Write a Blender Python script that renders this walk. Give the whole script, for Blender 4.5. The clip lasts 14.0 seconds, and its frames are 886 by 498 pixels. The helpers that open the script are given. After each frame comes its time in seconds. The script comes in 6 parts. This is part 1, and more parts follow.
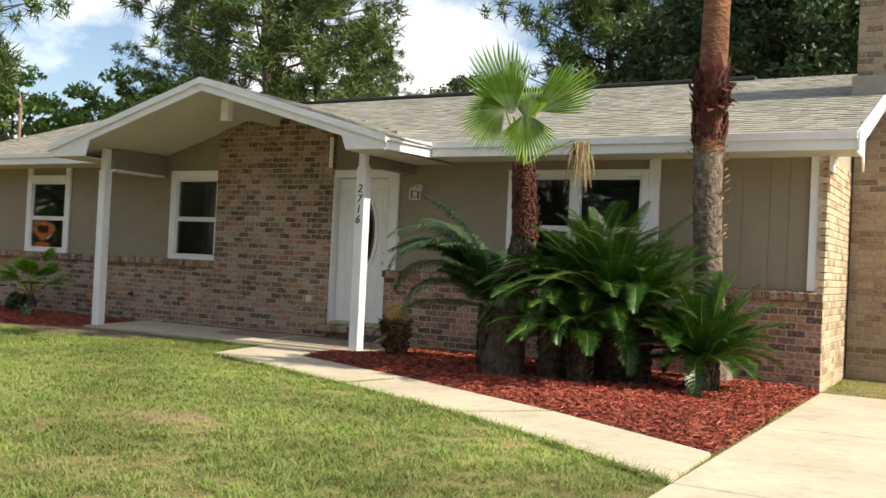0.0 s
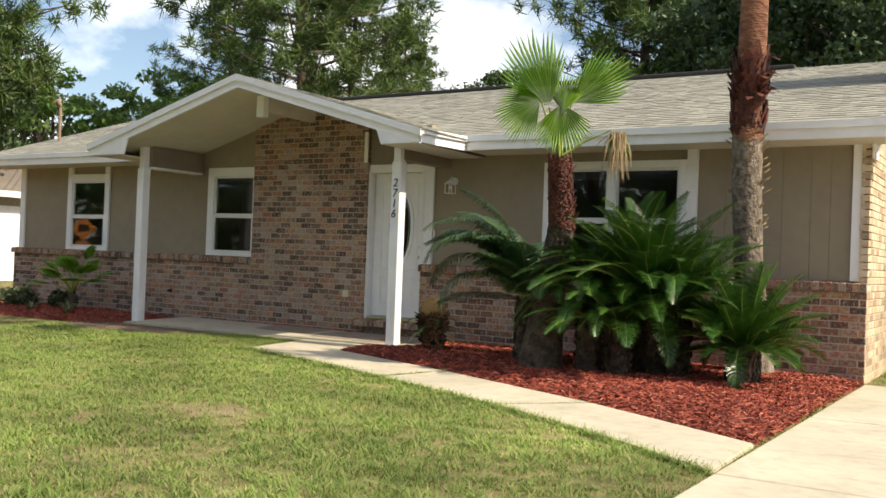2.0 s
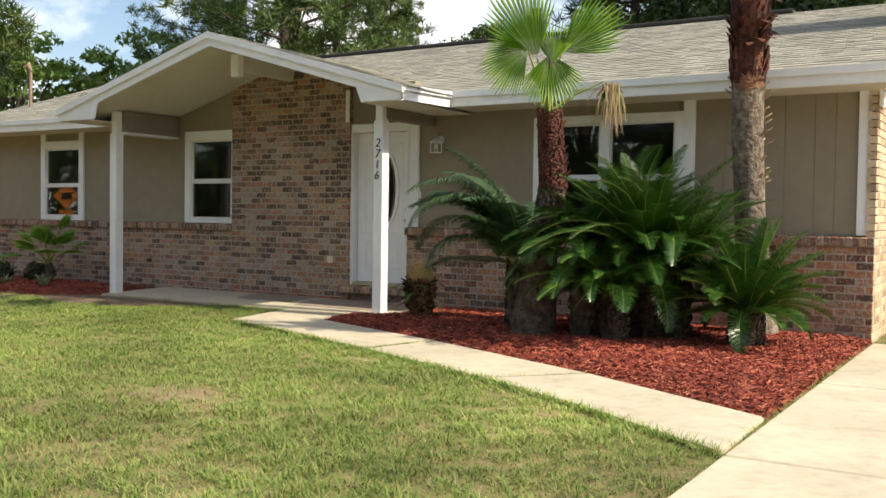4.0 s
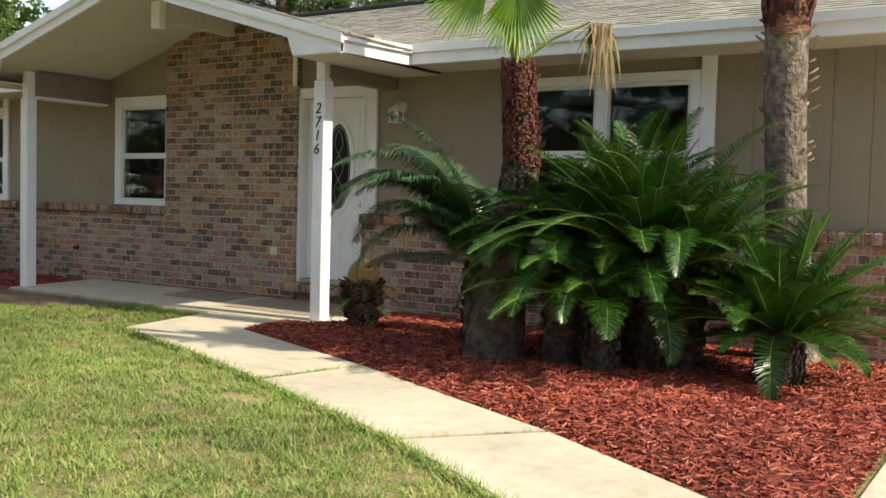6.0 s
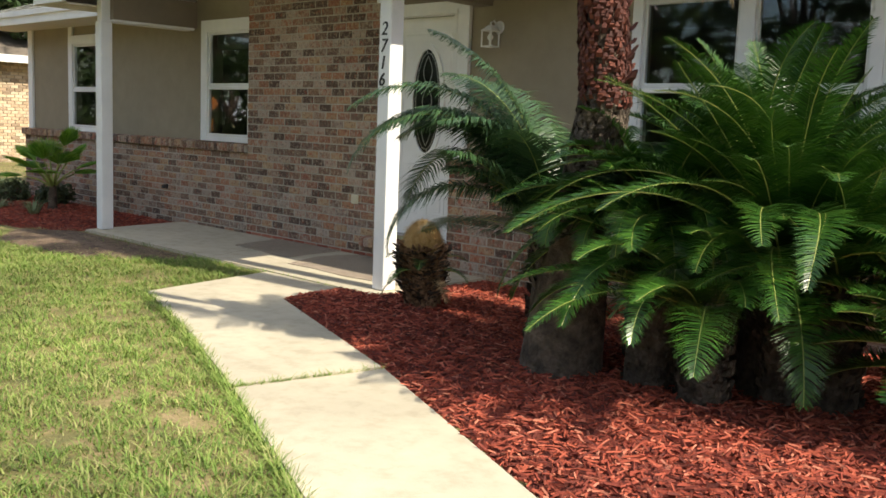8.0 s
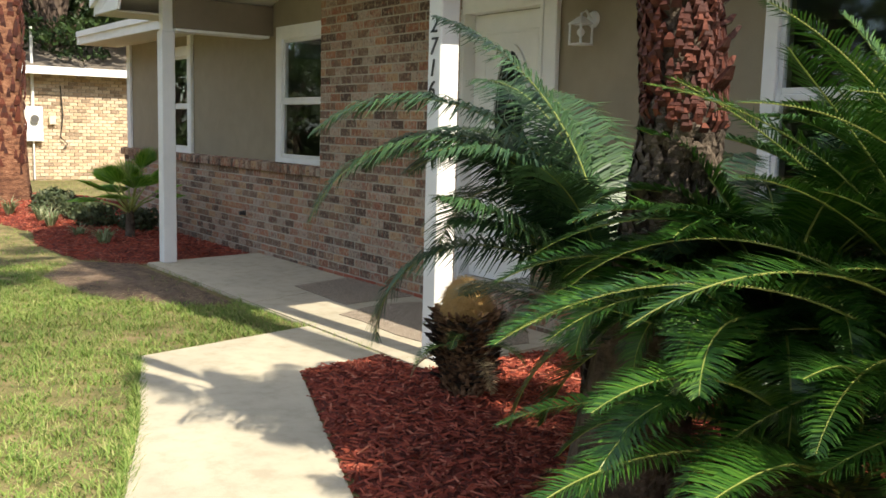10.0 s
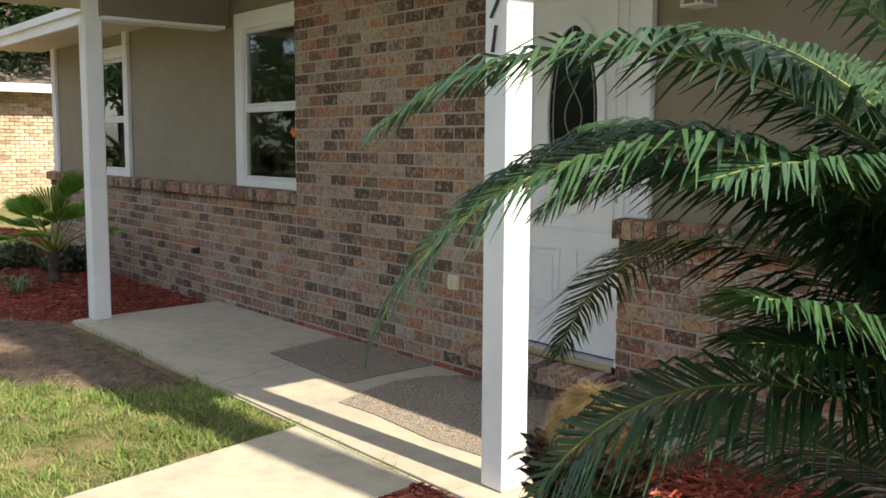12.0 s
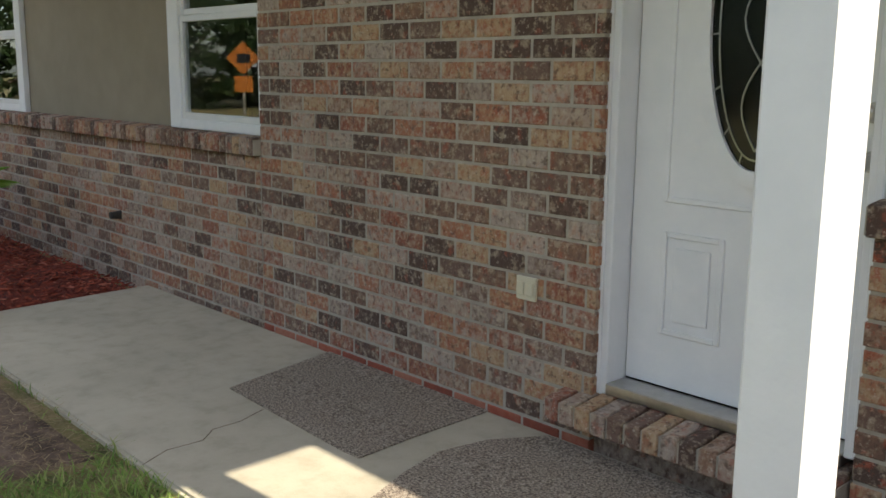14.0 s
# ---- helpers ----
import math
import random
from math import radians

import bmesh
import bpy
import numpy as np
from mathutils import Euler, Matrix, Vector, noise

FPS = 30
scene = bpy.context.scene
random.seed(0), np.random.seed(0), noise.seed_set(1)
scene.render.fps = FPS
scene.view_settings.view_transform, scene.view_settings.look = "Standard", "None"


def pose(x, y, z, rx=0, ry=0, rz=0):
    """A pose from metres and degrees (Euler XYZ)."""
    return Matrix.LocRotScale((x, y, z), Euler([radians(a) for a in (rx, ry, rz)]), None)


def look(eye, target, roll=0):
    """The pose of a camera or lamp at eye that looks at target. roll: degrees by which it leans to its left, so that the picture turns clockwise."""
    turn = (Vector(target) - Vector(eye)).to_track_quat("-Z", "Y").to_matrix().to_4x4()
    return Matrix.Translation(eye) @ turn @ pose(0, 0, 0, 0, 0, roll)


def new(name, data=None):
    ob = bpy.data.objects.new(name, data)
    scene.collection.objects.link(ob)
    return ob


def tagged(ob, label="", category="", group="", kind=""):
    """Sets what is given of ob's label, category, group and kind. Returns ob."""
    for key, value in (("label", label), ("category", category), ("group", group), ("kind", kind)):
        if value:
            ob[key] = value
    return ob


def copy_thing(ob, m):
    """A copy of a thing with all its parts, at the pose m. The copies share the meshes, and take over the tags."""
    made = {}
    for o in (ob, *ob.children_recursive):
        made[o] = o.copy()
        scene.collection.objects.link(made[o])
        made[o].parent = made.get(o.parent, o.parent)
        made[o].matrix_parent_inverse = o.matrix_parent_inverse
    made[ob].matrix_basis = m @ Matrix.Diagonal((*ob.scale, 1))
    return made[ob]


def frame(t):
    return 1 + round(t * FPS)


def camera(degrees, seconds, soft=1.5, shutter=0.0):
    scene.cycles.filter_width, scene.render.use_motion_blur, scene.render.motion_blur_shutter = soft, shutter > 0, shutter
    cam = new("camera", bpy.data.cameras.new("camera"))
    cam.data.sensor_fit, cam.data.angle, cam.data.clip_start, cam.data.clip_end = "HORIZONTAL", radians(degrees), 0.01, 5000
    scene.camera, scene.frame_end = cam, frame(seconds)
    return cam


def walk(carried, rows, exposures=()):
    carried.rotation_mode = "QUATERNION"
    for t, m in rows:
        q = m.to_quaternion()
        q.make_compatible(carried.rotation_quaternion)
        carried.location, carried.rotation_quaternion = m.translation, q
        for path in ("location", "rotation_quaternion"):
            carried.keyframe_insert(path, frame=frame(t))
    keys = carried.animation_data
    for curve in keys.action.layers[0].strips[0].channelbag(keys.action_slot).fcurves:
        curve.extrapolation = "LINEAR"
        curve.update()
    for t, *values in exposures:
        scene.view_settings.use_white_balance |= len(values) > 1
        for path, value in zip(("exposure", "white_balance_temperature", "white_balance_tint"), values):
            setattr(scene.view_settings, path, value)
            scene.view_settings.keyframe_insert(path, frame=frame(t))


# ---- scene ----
cam = camera(50.0, 14.0, soft=1.6)
PATH = [
    (0, (8.07, -10.759, 1.12), (7.068, -9.028, 1.151), 2.7),
    (0.5, (8.061, -10.769, 1.137), (7.051, -9.043, 1.164), 2.7),
    (1, (8.046, -10.751, 1.154), (7.018, -9.035, 1.174), 2.5),
    (1.5, (8.047, -10.749, 1.124), (6.998, -9.046, 1.141), 2.3),
    (2, (8.049, -10.742, 1.081), (6.984, -9.049, 1.102), 2.2),
    (2.5, (8.074, -10.723, 1.073), (6.994, -9.039, 1.092), 2.2),
    (3, (8.075, -10.701, 1.073), (6.991, -9.02, 1.08), 2.1),
    (3.5, (7.98, -10.576, 1.104), (6.935, -8.871, 1.064), 0.9),
    (6, (7.227, -8.025, 1.167), (6.135, -6.353, 1.064), 1.5),
    (6.5, (7.053, -7.459, 1.172), (5.944, -5.797, 1.07), 1.2),
    (7, (6.895, -6.981, 1.198), (5.71, -5.378, 1.046), 1.4),
    (9.5, (6.38, -4.79, 1.40), (4.80, -3.595, 1.118), 1.9),
    (10, (5.957, -4.406, 1.394), (4.351, -3.241, 1.142), 1.5),
    (10.5, (5.523, -4.181, 1.397), (3.935, -2.99, 1.155), 1.9),
    (11, (5.026, -3.98, 1.379), (3.485, -2.737, 1.095), 0.6),
    (11.5, (4.512, -3.745, 1.373), (2.956, -2.507, 1.158), 0.1),
    (12, (4.002, -3.552, 1.352), (2.451, -2.309, 1.132), 0.3),
    (12.5, (3.516, -3.324, 1.337), (1.988, -2.057, 1.097), -0.2),
    (13, (3.01, -3.082, 1.349), (1.442, -1.874, 1.059), -0.2),
    (13.5, (2.515, -2.833, 1.348), (1.023, -1.538, 1.033), -0.5),
    (14, (2.021, -2.585, 1.32), (0.573, -1.255, 0.958), 0.6),
]

walk(cam, [(t, look(eye, target, roll)) for t, eye, target, roll in PATH], [(0, 0.68, 6900, 10), (3.5, 0.68, 6900, 10), (7, 0.78, 6700, 8), (10, 0.92, 6650, 8), (12, 0.99, 6550, 9), (14, 1.04, 6500, 8)])

# ---- light ----
SUN = Vector((2.7, 0.16, 2.55)).normalized()
world = bpy.data.worlds.new("world")
scene.world = world
world.use_nodes = True
wn, wl = world.node_tree.nodes, world.node_tree.links
sky = wn.new("ShaderNodeTexSky")
sky.sky_type, sky.sun_disc = "NISHITA", False
sky.sun_elevation, sky.sun_rotation = math.asin(SUN.z), math.atan2(SUN.x, SUN.y)
sky.air_density, sky.dust_density, sky.ozone_density = 1.0, 1.5, 1.5
wtc = wn.new("ShaderNodeTexCoord")
wmap = wn.new("ShaderNodeMapping")
wmap.inputs["Scale"].default_value = (1, 1, 1.7)
wnoise = wn.new("ShaderNodeTexNoise")
wnoise.inputs["Scale"].default_value, wnoise.inputs["Detail"].default_value = 3.1, 7
wnoise.inputs["Roughness"].default_value = 0.55
wramp = wn.new("ShaderNodeValToRGB")
wramp.color_ramp.elements[0].position, wramp.color_ramp.elements[1].position = 0.48, 0.61
wmix = wn.new("ShaderNodeMix")
wmix.data_type = "RGBA"
wmix.inputs["B"].default_value = (9.4, 9.7, 10.2, 1)
wl.new(wtc.outputs["Generated"], wmap.inputs["Vector"])
wl.new(wmap.outputs["Vector"], wnoise.inputs["Vector"])
wl.new(wnoise.outputs["Fac"], wramp.inputs["Fac"])
wl.new(wramp.outputs["Color"], wmix.inputs["Factor"])
wl.new(sky.outputs["Color"], wmix.inputs["A"])
wl.new(wmix.outputs["Result"], wn["Background"].inputs["Color"])
wn["Background"].inputs["Strength"].default_value = 0.112
sun_data = bpy.data.lights.new("sun", "SUN")
sun_data.energy, sun_data.angle, sun_data.color = 4.4, radians(0.55), (1.0, 0.90, 0.74)
sun = new("sun", sun_data)
sun.matrix_world = look(SUN * 40, (0, 0, 0))


# ---- materials ----
def material(name, colors, scale=8.0, rough=0.8, bump=0.3, bump_scale=60.0, vary=0.0, stretch=(1, 1, 1), metal=0.0, large=0.15, spec=0.5, stops=None, translucent=0.0, large_scale=0.7, rough_vary=0.0, bump_dist=0.004):
    """A surface: a noise runs through the colours, vary moves each piece along them, large is the slow variation."""
    m = bpy.data.materials.new(name)
    m.use_nodes = True
    n, l = m.node_tree.nodes, m.node_tree.links
    bsdf = n["Principled BSDF"]
    geo = n.new("ShaderNodeNewGeometry")
    mp = n.new("ShaderNodeMapping")
    mp.inputs["Scale"].default_value = stretch
    l.new(geo.outputs["Position"], mp.inputs["Vector"])
    noi = n.new("ShaderNodeTexNoise")
    noi.inputs["Scale"].default_value, noi.inputs["Detail"].default_value, noi.inputs["Roughness"].default_value = scale, 6, 0.6
    l.new(mp.outputs["Vector"], noi.inputs["Vector"])
    fac = noi.outputs["Fac"]
    if vary:
        info = n.new("ShaderNodeObjectInfo")
        add = n.new("ShaderNodeMath")
        add.operation = "ADD"
        l.new(info.outputs["Random"], add.inputs[0])
        l.new(geo.outputs["Random Per Island"], add.inputs[1])
        fr = n.new("ShaderNodeMath")
        fr.operation = "FRACT"
        l.new(add.outputs[0], fr.inputs[0])
        mx = n.new("ShaderNodeMix")
        mx.inputs["Factor"].default_value = vary
        l.new(fac, mx.inputs["A"])
        l.new(fr.outputs[0], mx.inputs["B"])
        fac = mx.outputs["Result"]
    ramp = n.new("ShaderNodeValToRGB")
    e = ramp.color_ramp.elements
    stops = stops or [0.3 + 0.4 * i / max(1, len(colors) - 1) for i in range(len(colors))] if not vary else stops or [0.1 + 0.8 * i / max(1, len(colors) - 1) for i in range(len(colors))]
    while len(e) < len(colors):
        e.new(0.5)
    for i, c in enumerate(colors):
        e[i].position, e[i].color = stops[i], (*c, 1)
    l.new(fac, ramp.inputs["Fac"])
    big = n.new("ShaderNodeTexNoise")
    big.inputs["Scale"].default_value, big.inputs["Detail"].default_value = large_scale, 3
    l.new(geo.outputs["Position"], big.inputs["Vector"])
    rng = n.new("ShaderNodeMapRange")
    rng.inputs["From Min"].default_value, rng.inputs["From Max"].default_value = 0.3, 0.7
    rng.inputs["To Min"].default_value, rng.inputs["To Max"].default_value = 1 - large, 1 + large
    l.new(big.outputs["Fac"], rng.inputs["Value"])
    mul = n.new("ShaderNodeVectorMath")
    mul.operation = "SCALE"
    l.new(ramp.outputs["Color"], mul.inputs[0])
    l.new(rng.outputs["Result"], mul.inputs["Scale"])
    l.new(mul.outputs["Vector"], bsdf.inputs["Base Color"])
    bsdf.inputs["Roughness"].default_value = rough
    bsdf.inputs["Metallic"].default_value = metal
    bsdf.inputs["Specular IOR Level"].default_value = spec
    if rough_vary:
        rr = n.new("ShaderNodeMapRange")
        rr.inputs["To Min"].default_value, rr.inputs["To Max"].default_value = rough - rough_vary, rough + rough_vary
        l.new(noi.outputs["Fac"], rr.inputs["Value"])
        l.new(rr.outputs["Result"], bsdf.inputs["Roughness"])
    if bump:
        fine = n.new("ShaderNodeTexNoise")
        fine.inputs["Scale"].default_value, fine.inputs["Detail"].default_value = bump_scale, 5
        l.new(mp.outputs["Vector"], fine.inputs["Vector"])
        b = n.new("ShaderNodeBump")
        b.inputs["Strength"].default_value, b.inputs["Distance"].default_value = bump, bump_dist
        l.new(fine.outputs["Fac"], b.inputs["Height"])
        l.new(b.outputs["Normal"], bsdf.inputs["Normal"])
    if translucent:
        tr = n.new("ShaderNodeBsdfTranslucent")
        l.new(mul.outputs["Vector"], tr.inputs["Color"])
        ms = n.new("ShaderNodeMixShader")
        ms.inputs["Fac"].default_value = translucent
        l.new(bsdf.outputs["BSDF"], ms.inputs[1])
        l.new(tr.outputs["BSDF"], ms.inputs[2])
        l.new(ms.outputs["Shader"], n["Material Output"].inputs["Surface"])
    return m


def brick_material(name, pale=0.0, red=0.5):
    """Tumbled brick: each one its own clay, blotched, with pale mortar smears."""
    dark = [(0.09, 0.055, 0.042), (0.16, 0.095, 0.068), (0.27, 0.15, 0.095), (0.40, 0.31, 0.245), (0.25, 0.082, 0.048), (0.44, 0.31, 0.185), (0.34, 0.13, 0.07), (0.42, 0.34, 0.28), (0.17, 0.105, 0.078)]
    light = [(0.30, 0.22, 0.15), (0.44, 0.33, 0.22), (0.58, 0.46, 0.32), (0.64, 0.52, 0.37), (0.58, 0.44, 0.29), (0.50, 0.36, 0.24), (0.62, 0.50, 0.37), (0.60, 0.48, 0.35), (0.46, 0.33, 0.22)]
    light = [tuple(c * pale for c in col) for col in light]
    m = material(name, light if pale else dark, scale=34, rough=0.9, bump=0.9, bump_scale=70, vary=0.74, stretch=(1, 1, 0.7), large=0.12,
                 stops=[0.20, 0.28, 0.36, 0.43, 0.50, 0.57, 0.64, 0.71, 0.80], bump_dist=0.008)
    n, l = m.node_tree.nodes, m.node_tree.links
    bsdf = n["Principled BSDF"]
    old = bsdf.inputs["Base Color"].links[0].from_socket
    geo = next(x for x in n if x.bl_idname == "ShaderNodeNewGeometry")
    for scale, lo, hi, color, amount in ((15, 0.60 - 0.08 * red, 0.66 - 0.08 * red, (0.34, 0.085, 0.042, 1), red), (24, 0.51, 0.63, (0.50, 0.405, 0.29, 1), 0.55), (34, 0.53, 0.64, (0.085, 0.05, 0.036, 1), 0.7), (60, 0.57, 0.67, (0.64, 0.565, 0.45, 1), 0.5)) if not pale else ((30, 0.55, 0.64, (0.66, 0.56, 0.44, 1), 0.5),):
        t = n.new("ShaderNodeTexNoise")
        t.inputs["Scale"].default_value, t.inputs["Detail"].default_value = scale, 6
        t.inputs["Roughness"].default_value = 0.65
        l.new(geo.outputs["Position"], t.inputs["Vector"])
        r = n.new("ShaderNodeMapRange")
        r.inputs["From Min"].default_value, r.inputs["From Max"].default_value = lo, hi
        r.inputs["To Max"].default_value = amount
        l.new(t.outputs["Fac"], r.inputs["Value"])
        x = n.new("ShaderNodeMix")
        x.data_type = "RGBA"
        x.inputs["B"].default_value = color
        l.new(r.outputs["Result"], x.inputs["Factor"])
        l.new(old, x.inputs["A"])
        old = x.outputs["Result"]
    l.new(old, bsdf.inputs["Base Color"])
    return m


M = {
    "white": material("white_paint", [(0.76, 0.77, 0.78), (0.84, 0.84, 0.84)], 5, 0.55, 0.25, 45, large=0.04),
    "cream": material("cream_paint", [(0.60, 0.57, 0.50), (0.66, 0.63, 0.55)], 4, 0.7, 0.2, 40, large=0.05),
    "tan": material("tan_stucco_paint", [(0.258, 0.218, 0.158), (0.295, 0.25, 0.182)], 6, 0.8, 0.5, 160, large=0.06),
    "brown": material("darker_tan_paint", [(0.20, 0.165, 0.125), (0.235, 0.195, 0.15)], 5, 0.75, 0.3, 80, large=0.06),
    "brick": brick_material("antique_brick"),
    "sill_brick": material("red_sill_brick", [(0.12, 0.065, 0.048), (0.25, 0.13, 0.085), (0.32, 0.22, 0.165), (0.21, 0.10, 0.065)], 18, 0.9, 0.7, 90, vary=0.6, large=0.1),
    "ledge_brick": brick_material("ledge_brick"),
    "red_brick": brick_material("red_toned_brick", red=0.8),
    "base_brick": material("red_base_brick", [(0.16, 0.05, 0.032), (0.33, 0.085, 0.048), (0.42, 0.20, 0.13)], 26, 0.9, 0.9, 80, vary=0.45, large=0.1, bump_dist=0.006),
    "mortar": material("mortar", [(0.33, 0.295, 0.24), (0.45, 0.405, 0.335)], 14, 0.95, 0.6, 120),
    "concrete": material("pale_concrete", [(0.40, 0.35, 0.26), (0.47, 0.42, 0.32), (0.50, 0.45, 0.345)], 9, 0.9, 0.7, 120, large=0.12, large_scale=1.3, bump_dist=0.002),
    "aggregate": material("brown_pebble_coating", [(0.10, 0.078, 0.06), (0.30, 0.24, 0.185), (0.52, 0.44, 0.35)], 115, 0.9, 1.0, 130, large=0.1, stops=[0.36, 0.5, 0.62], bump_dist=0.012),
    "mulch_base": material("red_mulch_ground", [(0.06, 0.011, 0.006), (0.17, 0.029, 0.015), (0.28, 0.055, 0.03)], 30, 0.95, 1.0, 60, large=0.2, bump_dist=0.02),
    "mulch": material("red_wood_chips", [(0.075, 0.013, 0.008), (0.22, 0.036, 0.019), (0.37, 0.078, 0.040), (0.48, 0.20, 0.13)], 20, 0.85, 0.6, 90, vary=0.75, large=0.15, stops=[0.12, 0.4, 0.75, 0.93]),
    "dry_soil": material("dry_tan_soil", [(0.17, 0.125, 0.07), (0.29, 0.21, 0.12)], 14, 0.97, 1.0, 60, large=0.2, bump_dist=0.01),
    "soil": material("bare_brown_dirt", [(0.06, 0.040, 0.028), (0.15, 0.10, 0.068), (0.24, 0.17, 0.12)], 9, 0.97, 1.0, 40, large=0.25, bump_dist=0.015),
    "ground": material("lawn_soil", [(0.09, 0.095, 0.030), (0.19, 0.165, 0.060), (0.31, 0.225, 0.12)], 7, 0.97, 1.0, 60, large=0.2, bump_dist=0.02),
    "grass": material("grass_blades", [(0.10, 0.185, 0.036), (0.19, 0.295, 0.062), (0.30, 0.36, 0.105), (0.48, 0.40, 0.22)], 6, 0.6, 0, vary=0.55, large=0.32, stops=[0.2, 0.43, 0.66, 0.86], translucent=0.3, spec=0.3),
    "shingle": material("gray_shingle", [(0.16, 0.158, 0.135), (0.28, 0.275, 0.235), (0.40, 0.39, 0.33)], 60, 0.95, 0.8, 200, vary=0.42, large=0.08),
    "roof_under": material("roofing_felt", [(0.03, 0.03, 0.03), (0.05, 0.05, 0.05)], 20, 0.95, 0.3),
    "flashing": material("gray_flashing", [(0.30, 0.28, 0.25), (0.38, 0.36, 0.32)], 10, 0.7, 0.3),
    "rust": material("weathered_pipe", [(0.16, 0.10, 0.07), (0.28, 0.20, 0.15)], 20, 0.8, 0.4),
    "metal": material("brushed_nickel", [(0.5, 0.48, 0.45), (0.6, 0.58, 0.55)], 30, 0.3, 0.1, metal=1.0),
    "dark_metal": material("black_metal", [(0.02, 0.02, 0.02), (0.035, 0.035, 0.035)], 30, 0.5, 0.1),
    "black": material("black_number_paint", [(0.012, 0.012, 0.012), (0.02, 0.02, 0.02)], 30, 0.4, 0),
    # indoor shade put into the room's base colour
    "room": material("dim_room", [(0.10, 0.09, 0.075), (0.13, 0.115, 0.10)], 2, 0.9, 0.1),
    "sago": material("cycad_leaf", [(0.009, 0.032, 0.007), (0.020, 0.070, 0.010), (0.042, 0.118, 0.014), (0.10, 0.18, 0.022)], 6, 0.34, 0, vary=0.5, large=0.2, translucent=0.14),
    "feather": material("feather_palm_leaf", [(0.018, 0.050, 0.022), (0.040, 0.095, 0.036), (0.08, 0.15, 0.05)], 6, 0.38, 0, vary=0.5, large=0.2, translucent=0.16),
    "fan": material("fan_palm_leaf", [(0.06, 0.17, 0.012), (0.15, 0.32, 0.025), (0.32, 0.46, 0.07)], 5, 0.5, 0, vary=0.5, large=0.15, translucent=0.35),
    "dead_leaf": material("dry_leaf", [(0.20, 0.13, 0.07), (0.34, 0.25, 0.14), (0.44, 0.35, 0.21)], 9, 0.8, 0, vary=0.6, translucent=0.2),
    "rachis": material("yellow_green_rib", [(0.16, 0.20, 0.04), (0.30, 0.32, 0.09)], 9, 0.45, 0),
    "gray_bark": material("gray_ringed_bark", [(0.065, 0.05, 0.038), (0.18, 0.145, 0.112), (0.31, 0.26, 0.21)], 16, 0.95, 1.0, 30, stretch=(1, 1, 0.9), large=0.2, bump_dist=0.03),
    "red_bark": material("red_brown_bark", [(0.075, 0.028, 0.016), (0.20, 0.085, 0.045), (0.32, 0.16, 0.09)], 7, 0.9, 1.0, 22, stretch=(1, 1, 2.5), large=0.25, bump_dist=0.03),
    "boot": material("red_fibre_husk", [(0.020, 0.006, 0.004), (0.065, 0.014, 0.008), (0.155, 0.038, 0.017)], 18, 0.8, 0.8, 50, vary=0.5, large=0.2, bump_dist=0.01),
    "dark_bark": material("dark_husk_bark", [(0.025, 0.018, 0.013), (0.07, 0.052, 0.038), (0.13, 0.10, 0.075)], 14, 0.95, 1.0, 30, large=0.2, bump_dist=0.03),
    "crown_fluff": material("golden_cycad_fibre", [(0.30, 0.17, 0.06), (0.46, 0.30, 0.12), (0.55, 0.40, 0.18)], 26, 0.9, 1.0, 80, vary=0.3, large=0.1, bump_dist=0.01),
    "husk": material("brown_scale_husk", [(0.07, 0.035, 0.02), (0.22, 0.12, 0.065), (0.42, 0.26, 0.15)], 20, 0.9, 0.8, 60, vary=0.6, large=0.1),
    "pine": material("pine_needles", [(0.030, 0.065, 0.014), (0.070, 0.125, 0.026), (0.14, 0.18, 0.04)], 0.9, 0.6, 0, vary=0.45, large=0.3, translucent=0.25, large_scale=0.3),
    "oak": material("oak_leaves", [(0.014, 0.034, 0.010), (0.032, 0.066, 0.016), (0.06, 0.10, 0.025)], 0.9, 0.55, 0, vary=0.5, large=0.3, translucent=0.22, large_scale=0.3),
    "light_leaf": material("young_tree_leaves", [(0.07, 0.15, 0.025), (0.13, 0.23, 0.045), (0.2, 0.3, 0.07)], 0.9, 0.5, 0, vary=0.5, large=0.2, translucent=0.35),
    "shrub": material("shrub_leaves", [(0.03, 0.045, 0.022), (0.06, 0.085, 0.035), (0.12, 0.13, 0.06)], 6, 0.6, 0, vary=0.6, translucent=0.2),
    "strap": material("strap_leaves", [(0.08, 0.13, 0.05), (0.20, 0.25, 0.12), (0.42, 0.42, 0.26)], 6, 0.5, 0, vary=0.7, translucent=0.25),
    "pine_bark": material("pine_bark", [(0.035, 0.026, 0.022), (0.10, 0.07, 0.055), (0.16, 0.12, 0.09)], 5, 0.95, 1.0, 12, stretch=(1, 1, 0.35), large=0.2, bump_dist=0.04),
    # sunlit and shaded copies of one brick: brightness put into the clay colour
    "pale_sunlit_brick": brick_material("pale_sunlit_brick", 1.0),
    "shaded_tan_brick": brick_material("shaded_tan_brick", 0.6),
    "old_roof": material("brown_old_shingle", [(0.13, 0.11, 0.09), (0.20, 0.17, 0.14)], 14, 0.95, 0.7, 90, vary=0.4),
    "plastic": material("white_plastic", [(0.70, 0.70, 0.69), (0.76, 0.76, 0.75)], 10, 0.4, 0.05),
    "orange": material("orange_sign", [(0.42, 0.13, 0.015), (0.50, 0.17, 0.02)], 10, 0.5, 0),
    "outlet": material("ivory_plate", [(0.60, 0.56, 0.42), (0.68, 0.63, 0.48)], 10, 0.4, 0.05),
    "lead": material("lead_came", [(0.35, 0.35, 0.34), (0.5, 0.5, 0.48)], 10, 0.3, 0, metal=0.9),
}


